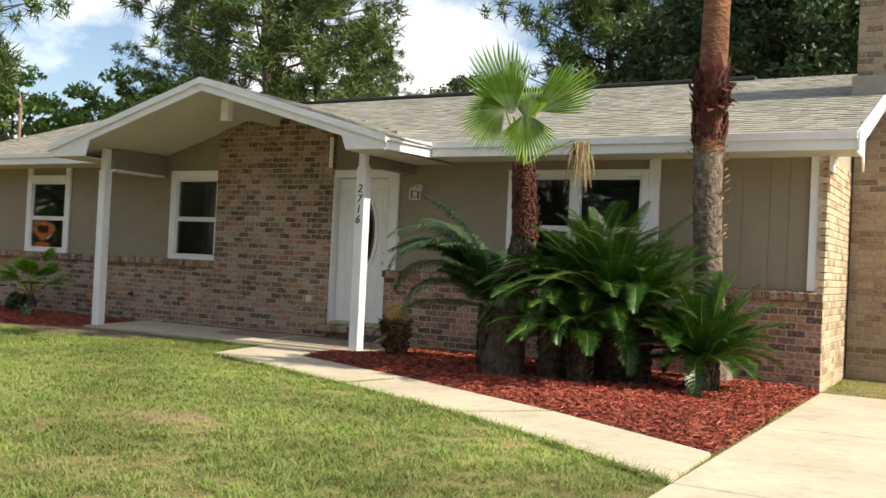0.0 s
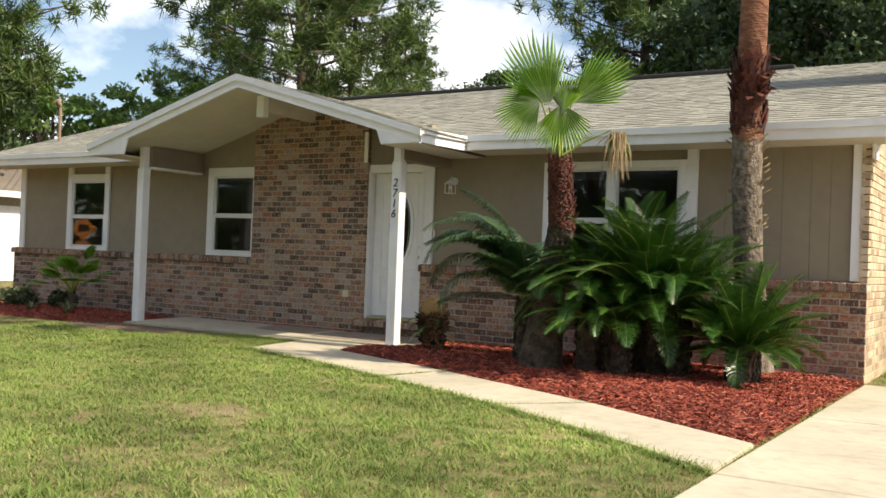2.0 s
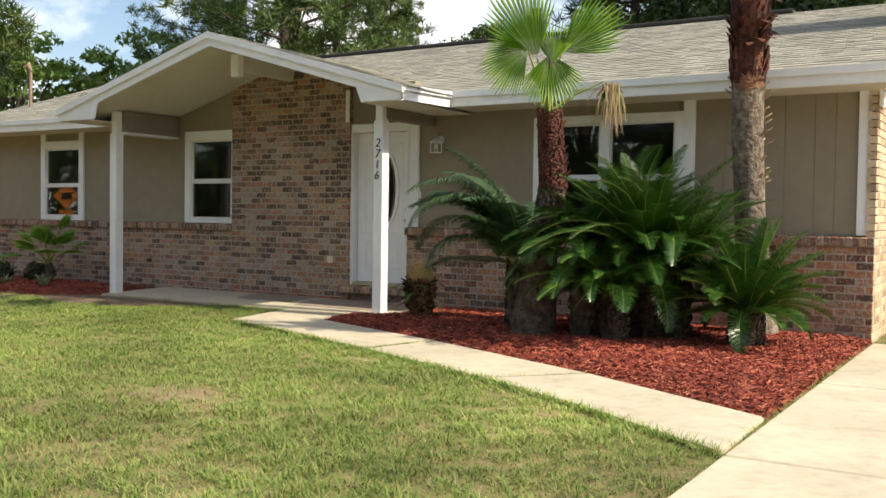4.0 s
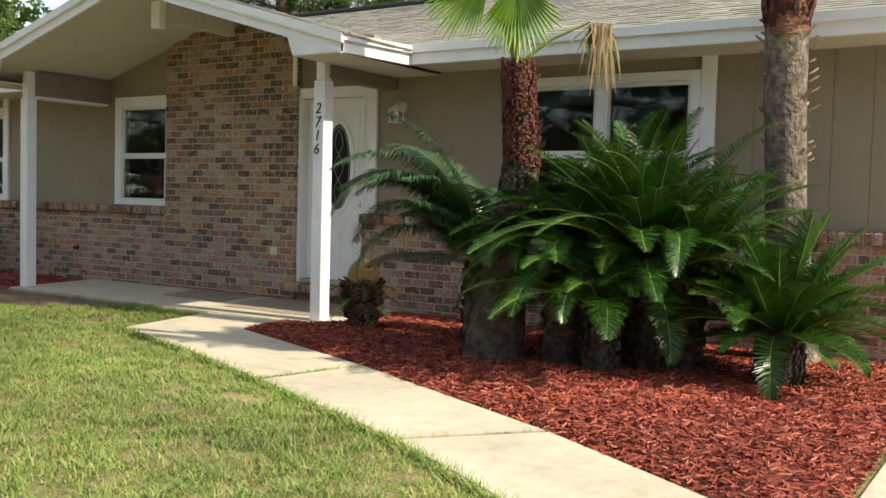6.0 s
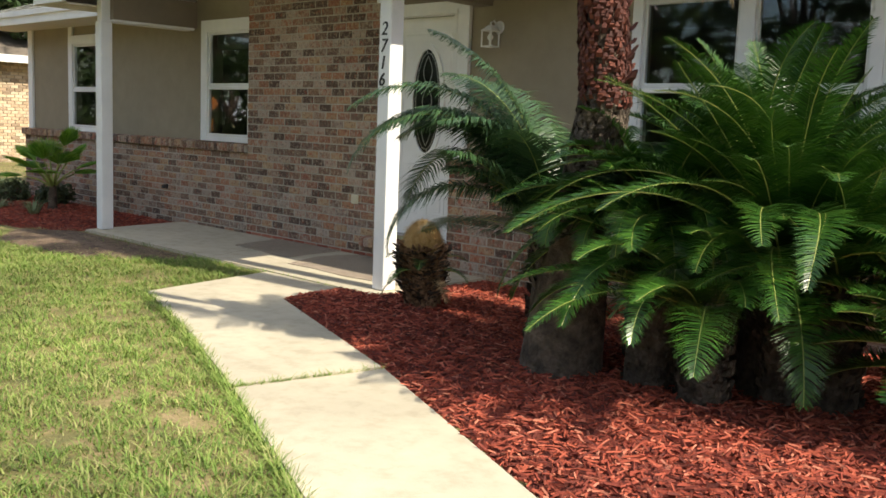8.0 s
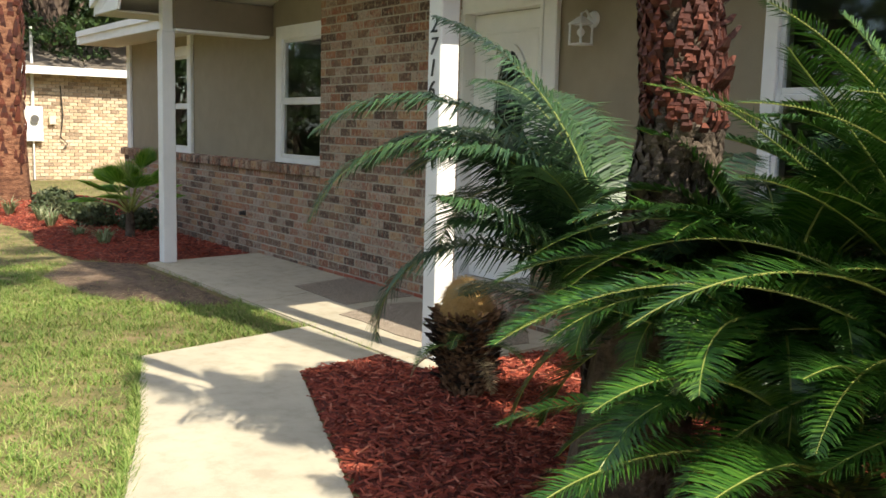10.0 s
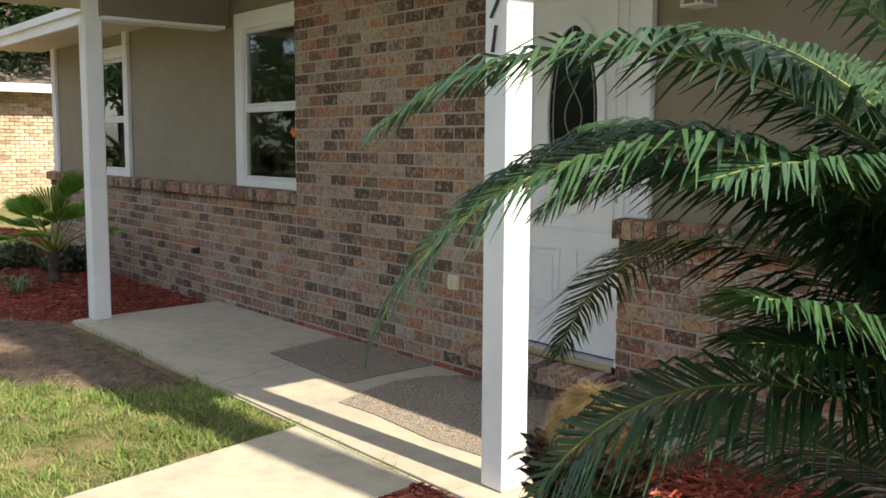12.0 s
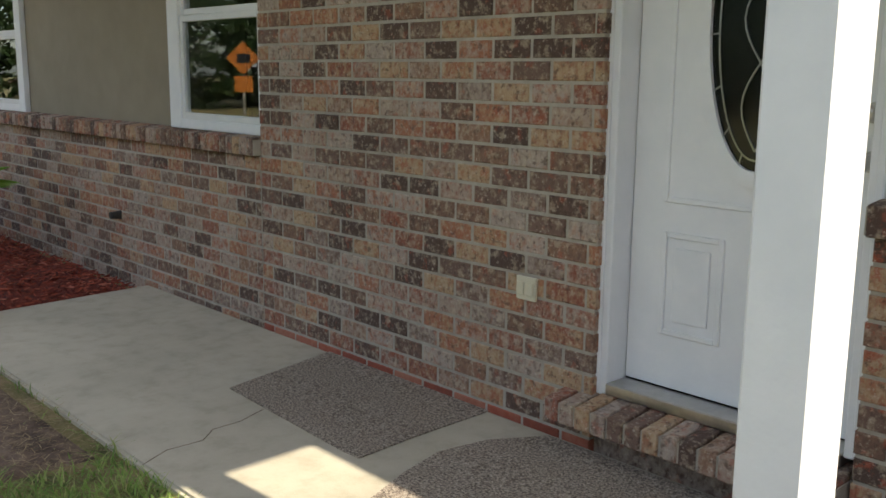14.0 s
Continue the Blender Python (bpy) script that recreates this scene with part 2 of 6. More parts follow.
def glass_material(name, tint=(0.9, 0.95, 0.95), rough=0.0):
    m = bpy.data.materials.new(name)
    m.use_nodes = True
    b = m.node_tree.nodes["Principled BSDF"]
    b.inputs["Base Color"].default_value = (*tint, 1)
    b.inputs["Transmission Weight"].default_value, b.inputs["Roughness"].default_value = 1.0, rough
    b.inputs["IOR"].default_value = 1.5
    return m


M["glass"] = glass_material("window_glass")
M["door_glass"] = glass_material("bevelled_door_glass", (0.30, 0.33, 0.33), 0.08)


# ---- mesh helpers ----
def part(name, bm, material_, parent=None, label=""):
    """Links a bmesh as one mesh object under a thing or a part."""
    me = bpy.data.meshes.new(name)
    bm.to_mesh(me)
    bm.free()
    return linked(name, me, material_, parent, label)


def linked(name, me, material_, parent=None, label=""):
    if not me.materials:
        me.materials.append(material_)
    ob = new(name, me)
    ob.parent = parent
    return tagged(ob, label)


def soup(name, verts, faces, material_, parent=None, label=""):
    me = bpy.data.meshes.new(name)
    me.from_pydata([tuple(v) for v in verts], [], faces)
    me.update()
    return linked(name, me, material_, parent, label)


def quads(name, V, material_, parent=None, label="", smooth=False):
    """V: n x 4 x 3 corners of loose quads, or n x 3 x 3 of triangles."""
    V = np.asarray(V, dtype=np.float32)
    n, k = V.shape[:2]
    return arrays(name, V.reshape(-1, 3), np.arange(n * k).reshape(n, k), material_, parent, label, smooth)


def arrays(name, V, F, material_, parent=None, label="", smooth=False):
    """A mesh from vertex and face arrays, all faces with the same number of corners."""
    V, F = np.asarray(V, dtype=np.float32), np.asarray(F, dtype=np.int32)
    me = bpy.data.meshes.new(name)
    me.vertices.add(len(V))
    me.vertices.foreach_set("co", V.ravel())
    me.loops.add(F.size)
    me.loops.foreach_set("vertex_index", F.ravel())
    me.polygons.add(len(F))
    me.polygons.foreach_set("loop_start", np.arange(len(F), dtype=np.int32) * F.shape[1])
    me.polygons.foreach_set("use_smooth", np.full(len(F), smooth))
    me.update(calc_edges=True)
    return linked(name, me, material_, parent, label)


def box(bm, lo, hi, bevel=0.0):
    s = [(a + b) / 2 for a, b in zip(lo, hi)]
    r = bmesh.ops.create_cube(bm, size=1, matrix=Matrix.Translation(s) @ Matrix.Diagonal((hi[0] - lo[0], hi[1] - lo[1], hi[2] - lo[2], 1)))
    if bevel:
        edges = list({e for v in r["verts"] for e in v.link_edges})
        bmesh.ops.bevel(bm, geom=edges, offset=bevel, segments=1, affect="EDGES")
    return bm


def boxed(name, lo, hi, mat_, parent=None, label="", bevel=0.004):
    return part(name, box(bmesh.new(), lo, hi, bevel), mat_, parent, label)


def prism(bm, pts, a, b, axis="z"):
    """A polygon drawn out along an axis from a to b. Points are (x, y) for z, (x, z) for y, (y, z) for x."""
    def at(p, v):
        return {"z": (p[0], p[1], v), "y": (p[0], v, p[1]), "x": (v, p[0], p[1])}[axis]
    lo, hi = [bm.verts.new(at(p, a)) for p in pts], [bm.verts.new(at(p, b)) for p in pts]
    bm.faces.new(lo)
    bm.faces.new(hi[::-1])
    for i in range(len(pts)):
        j = (i + 1) % len(pts)
        bm.faces.new((lo[j], lo[i], hi[i], hi[j]))
    bmesh.ops.recalc_face_normals(bm, faces=bm.faces)
    return bm


def empty(name, at=(0, 0, 0), label="", category="", group="", kind=""):
    ob = new(name)
    ob.matrix_world = Matrix.Translation(at)
    return tagged(ob, label, category, group, kind)


def tube_arrays(pts, radii, sides=10, wobble=0.0, rng=None):
    pts, radii = np.asarray(pts, float), np.asarray(radii, float)
    V = []
    for i, p in enumerate(pts):
        d = pts[min(i + 1, len(pts) - 1)] - pts[max(i - 1, 0)]
        d /= np.linalg.norm(d) + 1e-9
        u = np.cross(d, (0, 1, 0.01) if abs(d[2]) > 0.7 else (0, 0, 1))
        u /= np.linalg.norm(u)
        w = np.cross(d, u)
        a = np.linspace(0, 2 * np.pi, sides, endpoint=False)
        r = radii[i] * (1 + (rng.uniform(-wobble, wobble, sides) if wobble else 0))
        V.append(p + (np.cos(a) * r)[:, None] * u + (np.sin(a) * r)[:, None] * w)
    V = np.concatenate(V)
    F = [(i * sides + j, i * sides + (j + 1) % sides, (i + 1) * sides + (j + 1) % sides, (i + 1) * sides + j) for i in range(len(pts) - 1) for j in range(sides)]
    return V, np.array(F)


def tube(name, pts, radii, mat_, parent=None, sides=10, wobble=0.0, seed=0, label=""):
    V, F = tube_arrays(pts, radii, sides, wobble, np.random.default_rng(seed))
    ob = arrays(name, V, F, mat_, parent, label, True)
    return ob


def inside(P, poly):
    x, y, r = P[:, 0], P[:, 1], np.zeros(len(P), bool)
    for i in range(len(poly)):
        (x1, y1), (x2, y2) = poly[i - 1], poly[i]
        with np.errstate(divide="ignore", invalid="ignore"):
            r ^= ((y1 > y) != (y2 > y)) & (x < (x2 - x1) * (y - y1) / (y2 - y1) + x1)
    return r


# ---- plan ----
ROOF_SLOPE, EAVE_Y, EAVE_Z, RIDGE_Y = 0.333, -0.5, 2.64, 3.95
END_R, END_L, BACK = 6.53, -8.15, 8.2
WALK_L = [(-0.02, -1.245), (0.28, -2.56), (1.6, -3.0), (2.85, -3.5), (4.46, -4.2), (5.5, -4.78), (6.55, -5.46)]
WALK_R = [(6.52, -4.42), (5.0, -3.55), (3.04, -2.64), (1.09, -1.88), (1.0, -1.245)]
WALK = WALK_L + WALK_R
BED_R = [(1.0, -1.25), (1.09, -1.88), (3.04, -2.64), (5.0, -3.55), (6.52, -4.42), (6.54, -0.02), (1.43, -0.02), (1.43, -1.25)]
SLAB = [(-3.52, 0.0), (-3.52, -1.24), (1.42, -1.24), (1.42, 0.0)]
DRIVE = [(6.55, -0.1), (6.55, -30), (13.0, -30), (13.0, -0.1)]
BED_L = [(-3.53, -0.02), (-3.53, -1.3), (-4.2, -1.75), (-5.5, -1.85), (-6.8, -1.6), (-8.2, -1.75), (-10, -2.2), (-12.4, -2.0), (-13.4, -0.6), (-12.0, 0.6), (-8.3, 0.9), (-8.2, -0.02)]
DIRT = [(-3.6, -1.25), (-4.1, -1.8), (-3.2, -2.35), (-2.0, -2.2), (-1.2, -1.7), (-1.15, -1.25)]

# ground
bm = bmesh.new()
bmesh.ops.create_grid(bm, x_segments=60, y_segments=60, size=200)
for v in bm.verts:
    v.co.z = -0.062
ground = tagged(part("ground", bm, M["ground"]), "lawn soil under short green grass", "ground", kind="structure")


def flat(name, poly, z0, z1, mat_, label, category, kind="structure"):
    bm = bmesh.new()
    prism(bm, poly, z0, z1)
    edges = [e for e in bm.edges if all(v.co.z > z1 - 1e-4 for v in e.verts)]
    bmesh.ops.bevel(bm, geom=edges, offset=0.008, segments=2, affect="EDGES")
    return tagged(part(name, bm, mat_), label, category, kind=kind)


def mound(name, poly, height, mat_, label, category, cell=0.07, low=-0.07, seed=1):
    """A bed whose surface swells from its edge inwards and is rough."""
    P = np.array(poly)
    x0, y0, x1, y1 = P[:, 0].min(), P[:, 1].min(), P[:, 0].max(), P[:, 1].max()
    nx, ny = int((x1 - x0) / cell) + 1, int((y1 - y0) / cell) + 1
    X, Y = np.meshgrid(np.linspace(x0, x1, nx), np.linspace(y0, y1, ny), indexing="ij")
    Q = np.stack([X.ravel(), Y.ravel()], 1)
    ok = inside(Q, poly)
    Z = np.array([bed_height(x, y, poly, height) if o else low - 0.05 for (x, y), o in zip(Q, ok)])
    V = np.column_stack([Q, Z])
    i = np.arange(nx * ny).reshape(nx, ny)
    F = np.stack([i[:-1, :-1], i[1:, :-1], i[1:, 1:], i[:-1, 1:]], -1).reshape(-1, 4)
    F = F[ok[F].any(1)]
    return tagged(arrays(name, V, F, mat_, smooth=True), label, category, kind="structure")


def edge_distance(x, y, poly):
    best = 9.0
    for i in range(len(poly)):
        (ax, ay), (bx, by) = poly[i - 1], poly[i]
        t = max(0, min(1, ((x - ax) * (bx - ax) + (y - ay) * (by - ay)) / ((bx - ax) ** 2 + (by - ay) ** 2)))
        best = min(best, math.hypot(x - ax - t * (bx - ax), y - ay - t * (by - ay)))
    return best


def bed_height(x, y, poly, height):
    d = edge_distance(x, y, poly)
    return -0.06 + min(1, d / 0.45) ** 0.6 * height + 0.012 * noise.noise((x * 5, y * 5, 0)) * min(1, d * 4)


mound("mulch_bed_1", BED_R, 0.09, M["mulch_base"], "red wood chip mulch bed between the walk and the brick wall", "mulch bed")
mound("mulch_bed_2", BED_L, 0.08, M["mulch_base"], "red wood chip mulch bed along the brick wall", "mulch bed")
mound("dirt_patch", DIRT, 0.025, M["soil"], "bare brown dirt beside the porch slab", "dirt")

# concrete
JOINTS = [((2.85, -3.5), (3.04, -2.64)), ((4.46, -4.2), (5.0, -3.55))]
PANELS = [
    [(-0.02, -1.25), (0.28, -2.56), (1.6, -3.0), (2.84, -3.495), (3.03, -2.635), (1.09, -1.88), (1.0, -1.25)],
    [(2.865, -3.505), (4.46, -4.2), (5.0, -3.55), (3.055, -2.645)],
    [(4.475, -4.207), (5.5, -4.78), (6.53, -5.45), (6.51, -4.42), (5.015, -3.558)],
]
walk_ob = empty("walkway", (0, 0, -0.07), "pale concrete front walk in three slabs between lawn and mulch", "walkway", kind="structure")
for p in PANELS:
    bm = bmesh.new()
    prism(bm, p, -0.12, -0.035)
    bmesh.ops.bevel(bm, geom=[e for e in bm.edges if all(v.co.z > -0.04 for v in e.verts)], offset=0.01, segments=2, affect="EDGES")
    part("concrete_slab", bm, M["concrete"], walk_ob).location = (0, 0, 0.07)
drive_ob = empty("driveway", (0, 0, -0.07), "pale concrete driveway cast in large slabs", "driveway", kind="structure")
ys = [-0.1, -2.88, -5.47, -8.6, -12, -16, -22, -30]
for a, b in zip(ys, ys[1:]):
    for u, v in ((6.55, 9.7), (9.72, 13.0)):
        part("concrete_slab", box(bmesh.new(), (u, b + 0.012, -0.12), (v, a - 0.012, -0.045), 0.01), M["concrete"], drive_ob).location = (0, 0, 0.07)
bm = bmesh.new()
prism(bm, SLAB, -0.16, 0.0)
for v in bm.verts:
    if v.co.z > -0.1 and v.co.y < -1:
        v.co.z = -0.032
bmesh.ops.bevel(bm, geom=[e for e in bm.edges if all(v.co.z > -0.05 for v in e.verts)], offset=0.012, segments=2, affect="EDGES")
tagged(part("porch_slab", bm, M["concrete"]), "pale concrete porch slab with a hairline crack", "porch slab", kind="structure")


def slab_z(y):
    return 0.032 * y / 1.24


def sheet(name, poly, lift, thick, mat_, label, category):
    bm = bmesh.new()
    prism(bm, poly, 0, thick)
    for v in bm.verts:
        v.co.z += slab_z(v.co.y) + lift
    return tagged(part(name, bm, mat_), label, category)


sheet("pebble_coating", [(-1.46, -0.62), (-1.58, -0.01), (-0.505, -0.01), (-0.51, -0.40), (-0.50, -0.66), (-0.60, -0.665)], 0.001, 0.005, M["aggregate"], "patch of brown pebble coating on the porch slab", "floor coating")
sheet("pebble_coating", [(-0.20, -0.89), (-0.30, -0.62), (-0.345, -0.42), (-0.30, -0.22), (-0.17, -0.03), (0.96, -0.03), (1.30, -0.30), (1.20, -0.84), (0.60, -0.90), (0.10, -0.87)], 0.001, 0.005, M["aggregate"], "brown pebble coating on the porch slab by the door step", "floor coating")


crack = [(-0.98, -1.24), (-1.04, -1.12), (-1.03, -0.98), (-1.10, -0.90), (-1.10, -0.78), (-1.15, -0.645)]
Qc = []
for (ax, ay), (bx, by) in zip(crack, crack[1:]):
    Qc.append([(ax - 0.003, ay, slab_z(ay) + 0.0015), (ax + 0.003, ay, slab_z(ay) + 0.0015), (bx + 0.003, by, slab_z(by) + 0.0015), (bx - 0.003, by, slab_z(by) + 0.0015)])
tagged(quads("slab_crack", Qc, M["soil"]), "thin dark crack across the porch slab", "crack", kind="structure")

# ---- walls ----
BH, BL, BD = 0.079, 0.194, 0.09
rng = np.random.default_rng(5)


def brick_mesh(w, h=0.067, d=0.09, name="brick", mat_="brick"):
    bm = box(bmesh.new(), (-w / 2, 0, -h / 2), (w / 2, d, h / 2), 0)
    bmesh.ops.bevel(bm, geom=[e for e in bm.edges if all(v.co.y < 0.01 for v in e.verts)], offset=0.004, segments=1, affect="EDGES")
    me = bpy.data.meshes.new(name)
    bm.to_mesh(me)
    bm.free()
    me.materials.append(M[mat_])
    return me


BRICKS = {}


def brick_wall(name, label, width, rows, to_world, keep, mat_="brick", low=-0.127, near=(3.0, -3.0), cap=300, kind_="structure", base=False):
    """A running-bond wall: mortar core and bricks. to_world maps (along, out, up) to the world; keep says where bricks go."""
    wall_ob = empty(name, (0, 0, 0), label, "brick wall", kind=kind_)
    spots = []
    for r in range(rows):
        z = low + (r + 0.5) * BH
        x = -BL / 2 if r % 2 else 0.0
        while x < width - 0.01:
            a, b = max(x, 0.0), min(x + BL, width)
            spans = keep(a, b, z)
            for a, b in spans:
                if b - a > 0.03:
                    w = round((b - a - 0.010) / 0.01) * 0.01
                    spots.append(((a + b) / 2, z, w))
            x += BL
    spots.sort(key=lambda s: ((to_world @ Vector((s[0], 0, s[1]))) - Vector((near[0], near[1], 1.0))).length)
    V, F, count = [], [], 0
    for k, (x, z, w) in enumerate(spots):
        mt = "base_brick" if base and -0.01 < z < 0.06 else mat_
        if (w, mt) not in BRICKS:
            BRICKS[(w, mt)] = brick_mesh(w, mat_=mt)
        me = BRICKS[(w, mt)]
        m = to_world @ Matrix.Translation((x, rng.uniform(-0.002, 0.0025), z)) @ Euler((0, rng.uniform(-0.004, 0.004), rng.uniform(-0.006, 0.006))).to_matrix().to_4x4()
        if k < cap:
            ob = new("brick", me)
            ob.parent, ob.matrix_basis = wall_ob, m
        else:
            V += [tuple(m @ v.co) for v in me.vertices]
            F += [tuple(i + count for i in p.vertices) for p in me.polygons]
            count += len(me.vertices)
    if V:
        tagged(soup("far_bricks", V, F, M[mat_], wall_ob), kind="stuff")
    return wall_ob


front = Matrix.Identity(4)
WAIN = 0.9


def core(name, lo, hi, mat_="mortar", label="", parent=None):
    return tagged(part(name, box(bmesh.new(), lo, hi), M[mat_], parent), label, "wall", kind="structure")


# mortar cores, 8 mm behind the brick faces
core("wall_core_1", (END_L + 0.01, 0.005, -0.2), (-2.18, 0.2, WAIN), label="mortar bed of the brick wall")
core("wall_core_2", (-2.17, 0.005, -0.2), (-0.01, 0.2, 3.1), label="mortar bed of the brick wall")
core("wall_core_3", (0.94, 0.005, -0.2), (END_R - 0.01, 0.2, WAIN), label="mortar bed of the brick wall")
core("wall_core_4", (END_R - 0.2, 0.2, -0.2), (END_R - 0.008, BACK, 2.5), label="mortar bed of the brick end wall")
core("wall_back", (END_L, BACK, -0.2), (END_R, BACK + 0.15, 2.5), "tan", "tan back wall")
core("wall_left", (END_L + 0.008, 0.2, -0.2), (END_L + 0.2, BACK, 2.5), "tan", "tan end wall")
# upper walls, in panels round the openings
WINDOWS = [(-6.67, -5.55, 1.0, 2.45, 0.10), (-3.17, -2.19, 1.0, 2.38, 0.10), (2.74, 4.56, 1.0, 2.34, 0.09)]


def upper(name, x0, x1, z0, z1, label="smooth tan painted wall panel"):
    return core(name, (x0, 0.06, z0), (x1, 0.2, z1), "tan", label)


upper("wall_upper_1", END_L + 0.05, -6.6, 0.98, 2.6)
upper("wall_upper_2", -6.6, -5.62, 2.28, 2.6)
upper("wall_upper_3", -5.62, -3.1, 0.98, 2.6)
upper("wall_upper_4", -3.1, -2.17, 2.32, 3.05)
upper("wall_upper_5", -0.01, 1.0, 2.34, 2.9)
upper("wall_upper_6", 1.0, 2.8, 0.98, 2.7)
upper("wall_upper_7", 2.8, 4.5, 2.28, 2.6)
bm = bmesh.new()
box(bm, (4.5, 0.07, 0.98), (END_R - 0.1, 0.2, 2.6))
tagged(part("wall_upper_8", bm, M["tan"]), "tan grooved siding", "wall", kind="structure")
siding = empty("siding", (4.69, 0.07, 0), "tan painted grooved plywood siding", "siding", kind="structure")
xs = [4.69, 5.01, 5.32, 5.63, 5.93, 6.13, 6.35]
for a, b in zip(xs, xs[1:]):
    boxed("siding_board", (a - 4.69 + 0.002, -0.008, 1.0), (b - 4.69 - 0.002, 0.0, 2.5), M["tan"], siding, bevel=0.003)
# gable infill above the porch
GX, GZ, GS = -1.05, 3.43, 0.285


def gable_z(x):
    return GZ - 0.13 - abs(x - GX) * GS


bm = bmesh.new()
prism(bm, [(-3.35, 2.3), (-2.17, 2.3), (-2.17, gable_z(-2.17)), (-3.35, gable_z(-3.35))], 0.055, 0.2, "y")
tagged(part("wall_gable_1", bm, M["tan"]), "tan painted gable wall", "wall", kind="structure")
bm = bmesh.new()
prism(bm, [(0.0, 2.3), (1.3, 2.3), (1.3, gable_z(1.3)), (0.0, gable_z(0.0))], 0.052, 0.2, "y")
# darker tan than wall_gable_1, same colour as the beams
tagged(part("wall_gable_2", bm, M["brown"]), "darker tan gable wall over the door", "wall", kind="structure")

# interior shell, unseen and added; its dimness behind the glass is in the colour
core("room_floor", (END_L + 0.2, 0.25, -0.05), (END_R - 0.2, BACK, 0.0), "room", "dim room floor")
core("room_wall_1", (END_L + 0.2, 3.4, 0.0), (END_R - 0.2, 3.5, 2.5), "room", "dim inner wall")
tagged(part("ceiling", box(bmesh.new(), (END_L + 0.2, 0.21, 2.44), (END_R - 0.2, BACK, 2.5)), M["room"]), "dim-coloured room ceiling", "ceiling", kind="structure")


# ledges: rowlock bricks laid on edge
def ledge(name, x0, x1, label, y0=-0.045, z0=0.9, z1=0.99, pitch=0.0677, depth=0.13, mat_="ledge_brick"):
    ob = empty(name, (0, 0, 0), label, "brick ledge", kind="structure")
    part("mortar_bed", box(bmesh.new(), (x0, y0 + 0.008, z0 + 0.004), (x1, y0 + depth, z1 - 0.008)), M["mortar"], ob)
    n = int(round((x1 - x0) / pitch))
    w = (x1 - x0) / n
    me = None
    for i in range(n):
        if me is None:
            bm = box(bmesh.new(), (0, 0, 0), (w - 0.01, depth, z1 - z0), 0.004)
            for v in bm.verts:
                v.co.z += v.co.y * 0.12
            me = bpy.data.meshes.new("brick")
            bm.to_mesh(me)
            bm.free()
            me.materials.append(M[mat_])
        b = new("brick", me)
        b.parent, b.location = ob, (x0 + i * w + 0.005, y0 + rng.uniform(-0.003, 0.003), z0 + rng.uniform(-0.002, 0.002))
    return ob


def trim(name, lo, hi, mat_="white", label="white painted trim board"):
    return tagged(part(name, box(bmesh.new(), lo, hi, 0.004), M[mat_]), label, "trim", kind="structure")


trim("trim_1", (END_L + 0.1, 0.02, 0.99), (END_L + 0.24, 0.058, 2.47))
trim("trim_2", (6.35, 0.02, 1.01), (6.475, 0.068, 2.5))
trim("trim_3", (4.565, 0.02, 1.0), (4.69, 0.068, 2.5))
trim("trim_4", (-0.075, -0.012, 2.40), (-0.015, 0.05, 2.83))
trim("trim_5", (END_L + 0.05, -0.02, 2.46), (-3.4, 0.055, 2.5))


# windows
def window(name, x0, x1, z0, z1, t, label, mullion=None, rails=(0.5,)):
    w = empty(name, (0, 0, 0), label, "window", kind="structure")
    y0, y1 = 0.015, 0.058
    frame_ = bmesh.new()
    box(frame_, (x0, y0, z0), (x0 + t, y1, z1), 0.004)
    box(frame_, (x1 - t, y0, z0), (x1, y1, z1), 0.004)
    box(frame_, (x0 + t, y0, z1 - t), (x1 - t, y1, z1), 0.004)
    box(frame_, (x0 + t, y0, z0), (x1 - t, y1, z0 + 0.055), 0.004)
    part("window_frame", frame_, M["white"], w)
    spans = [(x0 + t, x1 - t)] if mullion is None else [(x0 + t, mullion - 0.05), (mullion + 0.05, x1 - t)]
    if mullion is not None:
        boxed("mullion", (mullion - 0.055, y0 + 0.002, z0 + 0.05), (mullion + 0.055, y1, z1 - t), M["white"], w)
    for a, b in spans:
        zs = [z0 + 0.055] + [z0 + 0.055 + (z1 - t - z0 - 0.055) * r for r in rails] + [z1 - t]
        for k, (c, d) in enumerate(zip(zs, zs[1:])):
            dy = 0.012 * (k % 2)
            s = bmesh.new()
            for lo, hi in (((a, c), (a + 0.03, d)), ((b - 0.03, c), (b, d)), ((a + 0.03, c), (b - 0.03, c + 0.035)), ((a + 0.03, d - 0.035), (b - 0.03, d))):
                box(s, (lo[0], y1 - 0.03 + dy, lo[1]), (hi[0], y1 + 0.012 + dy, hi[1]), 0.003)
            part("sash", s, M["plastic"], w)
            g = part("pane", box(bmesh.new(), (a + 0.025, y1 - 0.012 + dy, c + 0.03), (b - 0.025, y1 - 0.008 + dy, d - 0.03)), M["glass"], w)
            g.visible_shadow = False
    return w


trim("trim_8", (-6.67, 0.017, 2.335), (-6.55, 0.058, 2.47))
trim("trim_9", (-5.67, 0.017, 2.335), (-5.55, 0.058, 2.47))
window("window_1", -6.67, -5.55, 1.0, 2.33, 0.12, "white framed sash window over the brick ledge", rails=(0.46,))
window("window_2", -3.17, -2.065, 1.0, 2.38, 0.13, "white framed sash window beside the brick pier", rails=(0.48,))
window("window_3", 2.74, 4.563, 1.0, 2.34, 0.085, "wide white framed picture window with a mullion", mullion=3.645, rails=(0.47,))

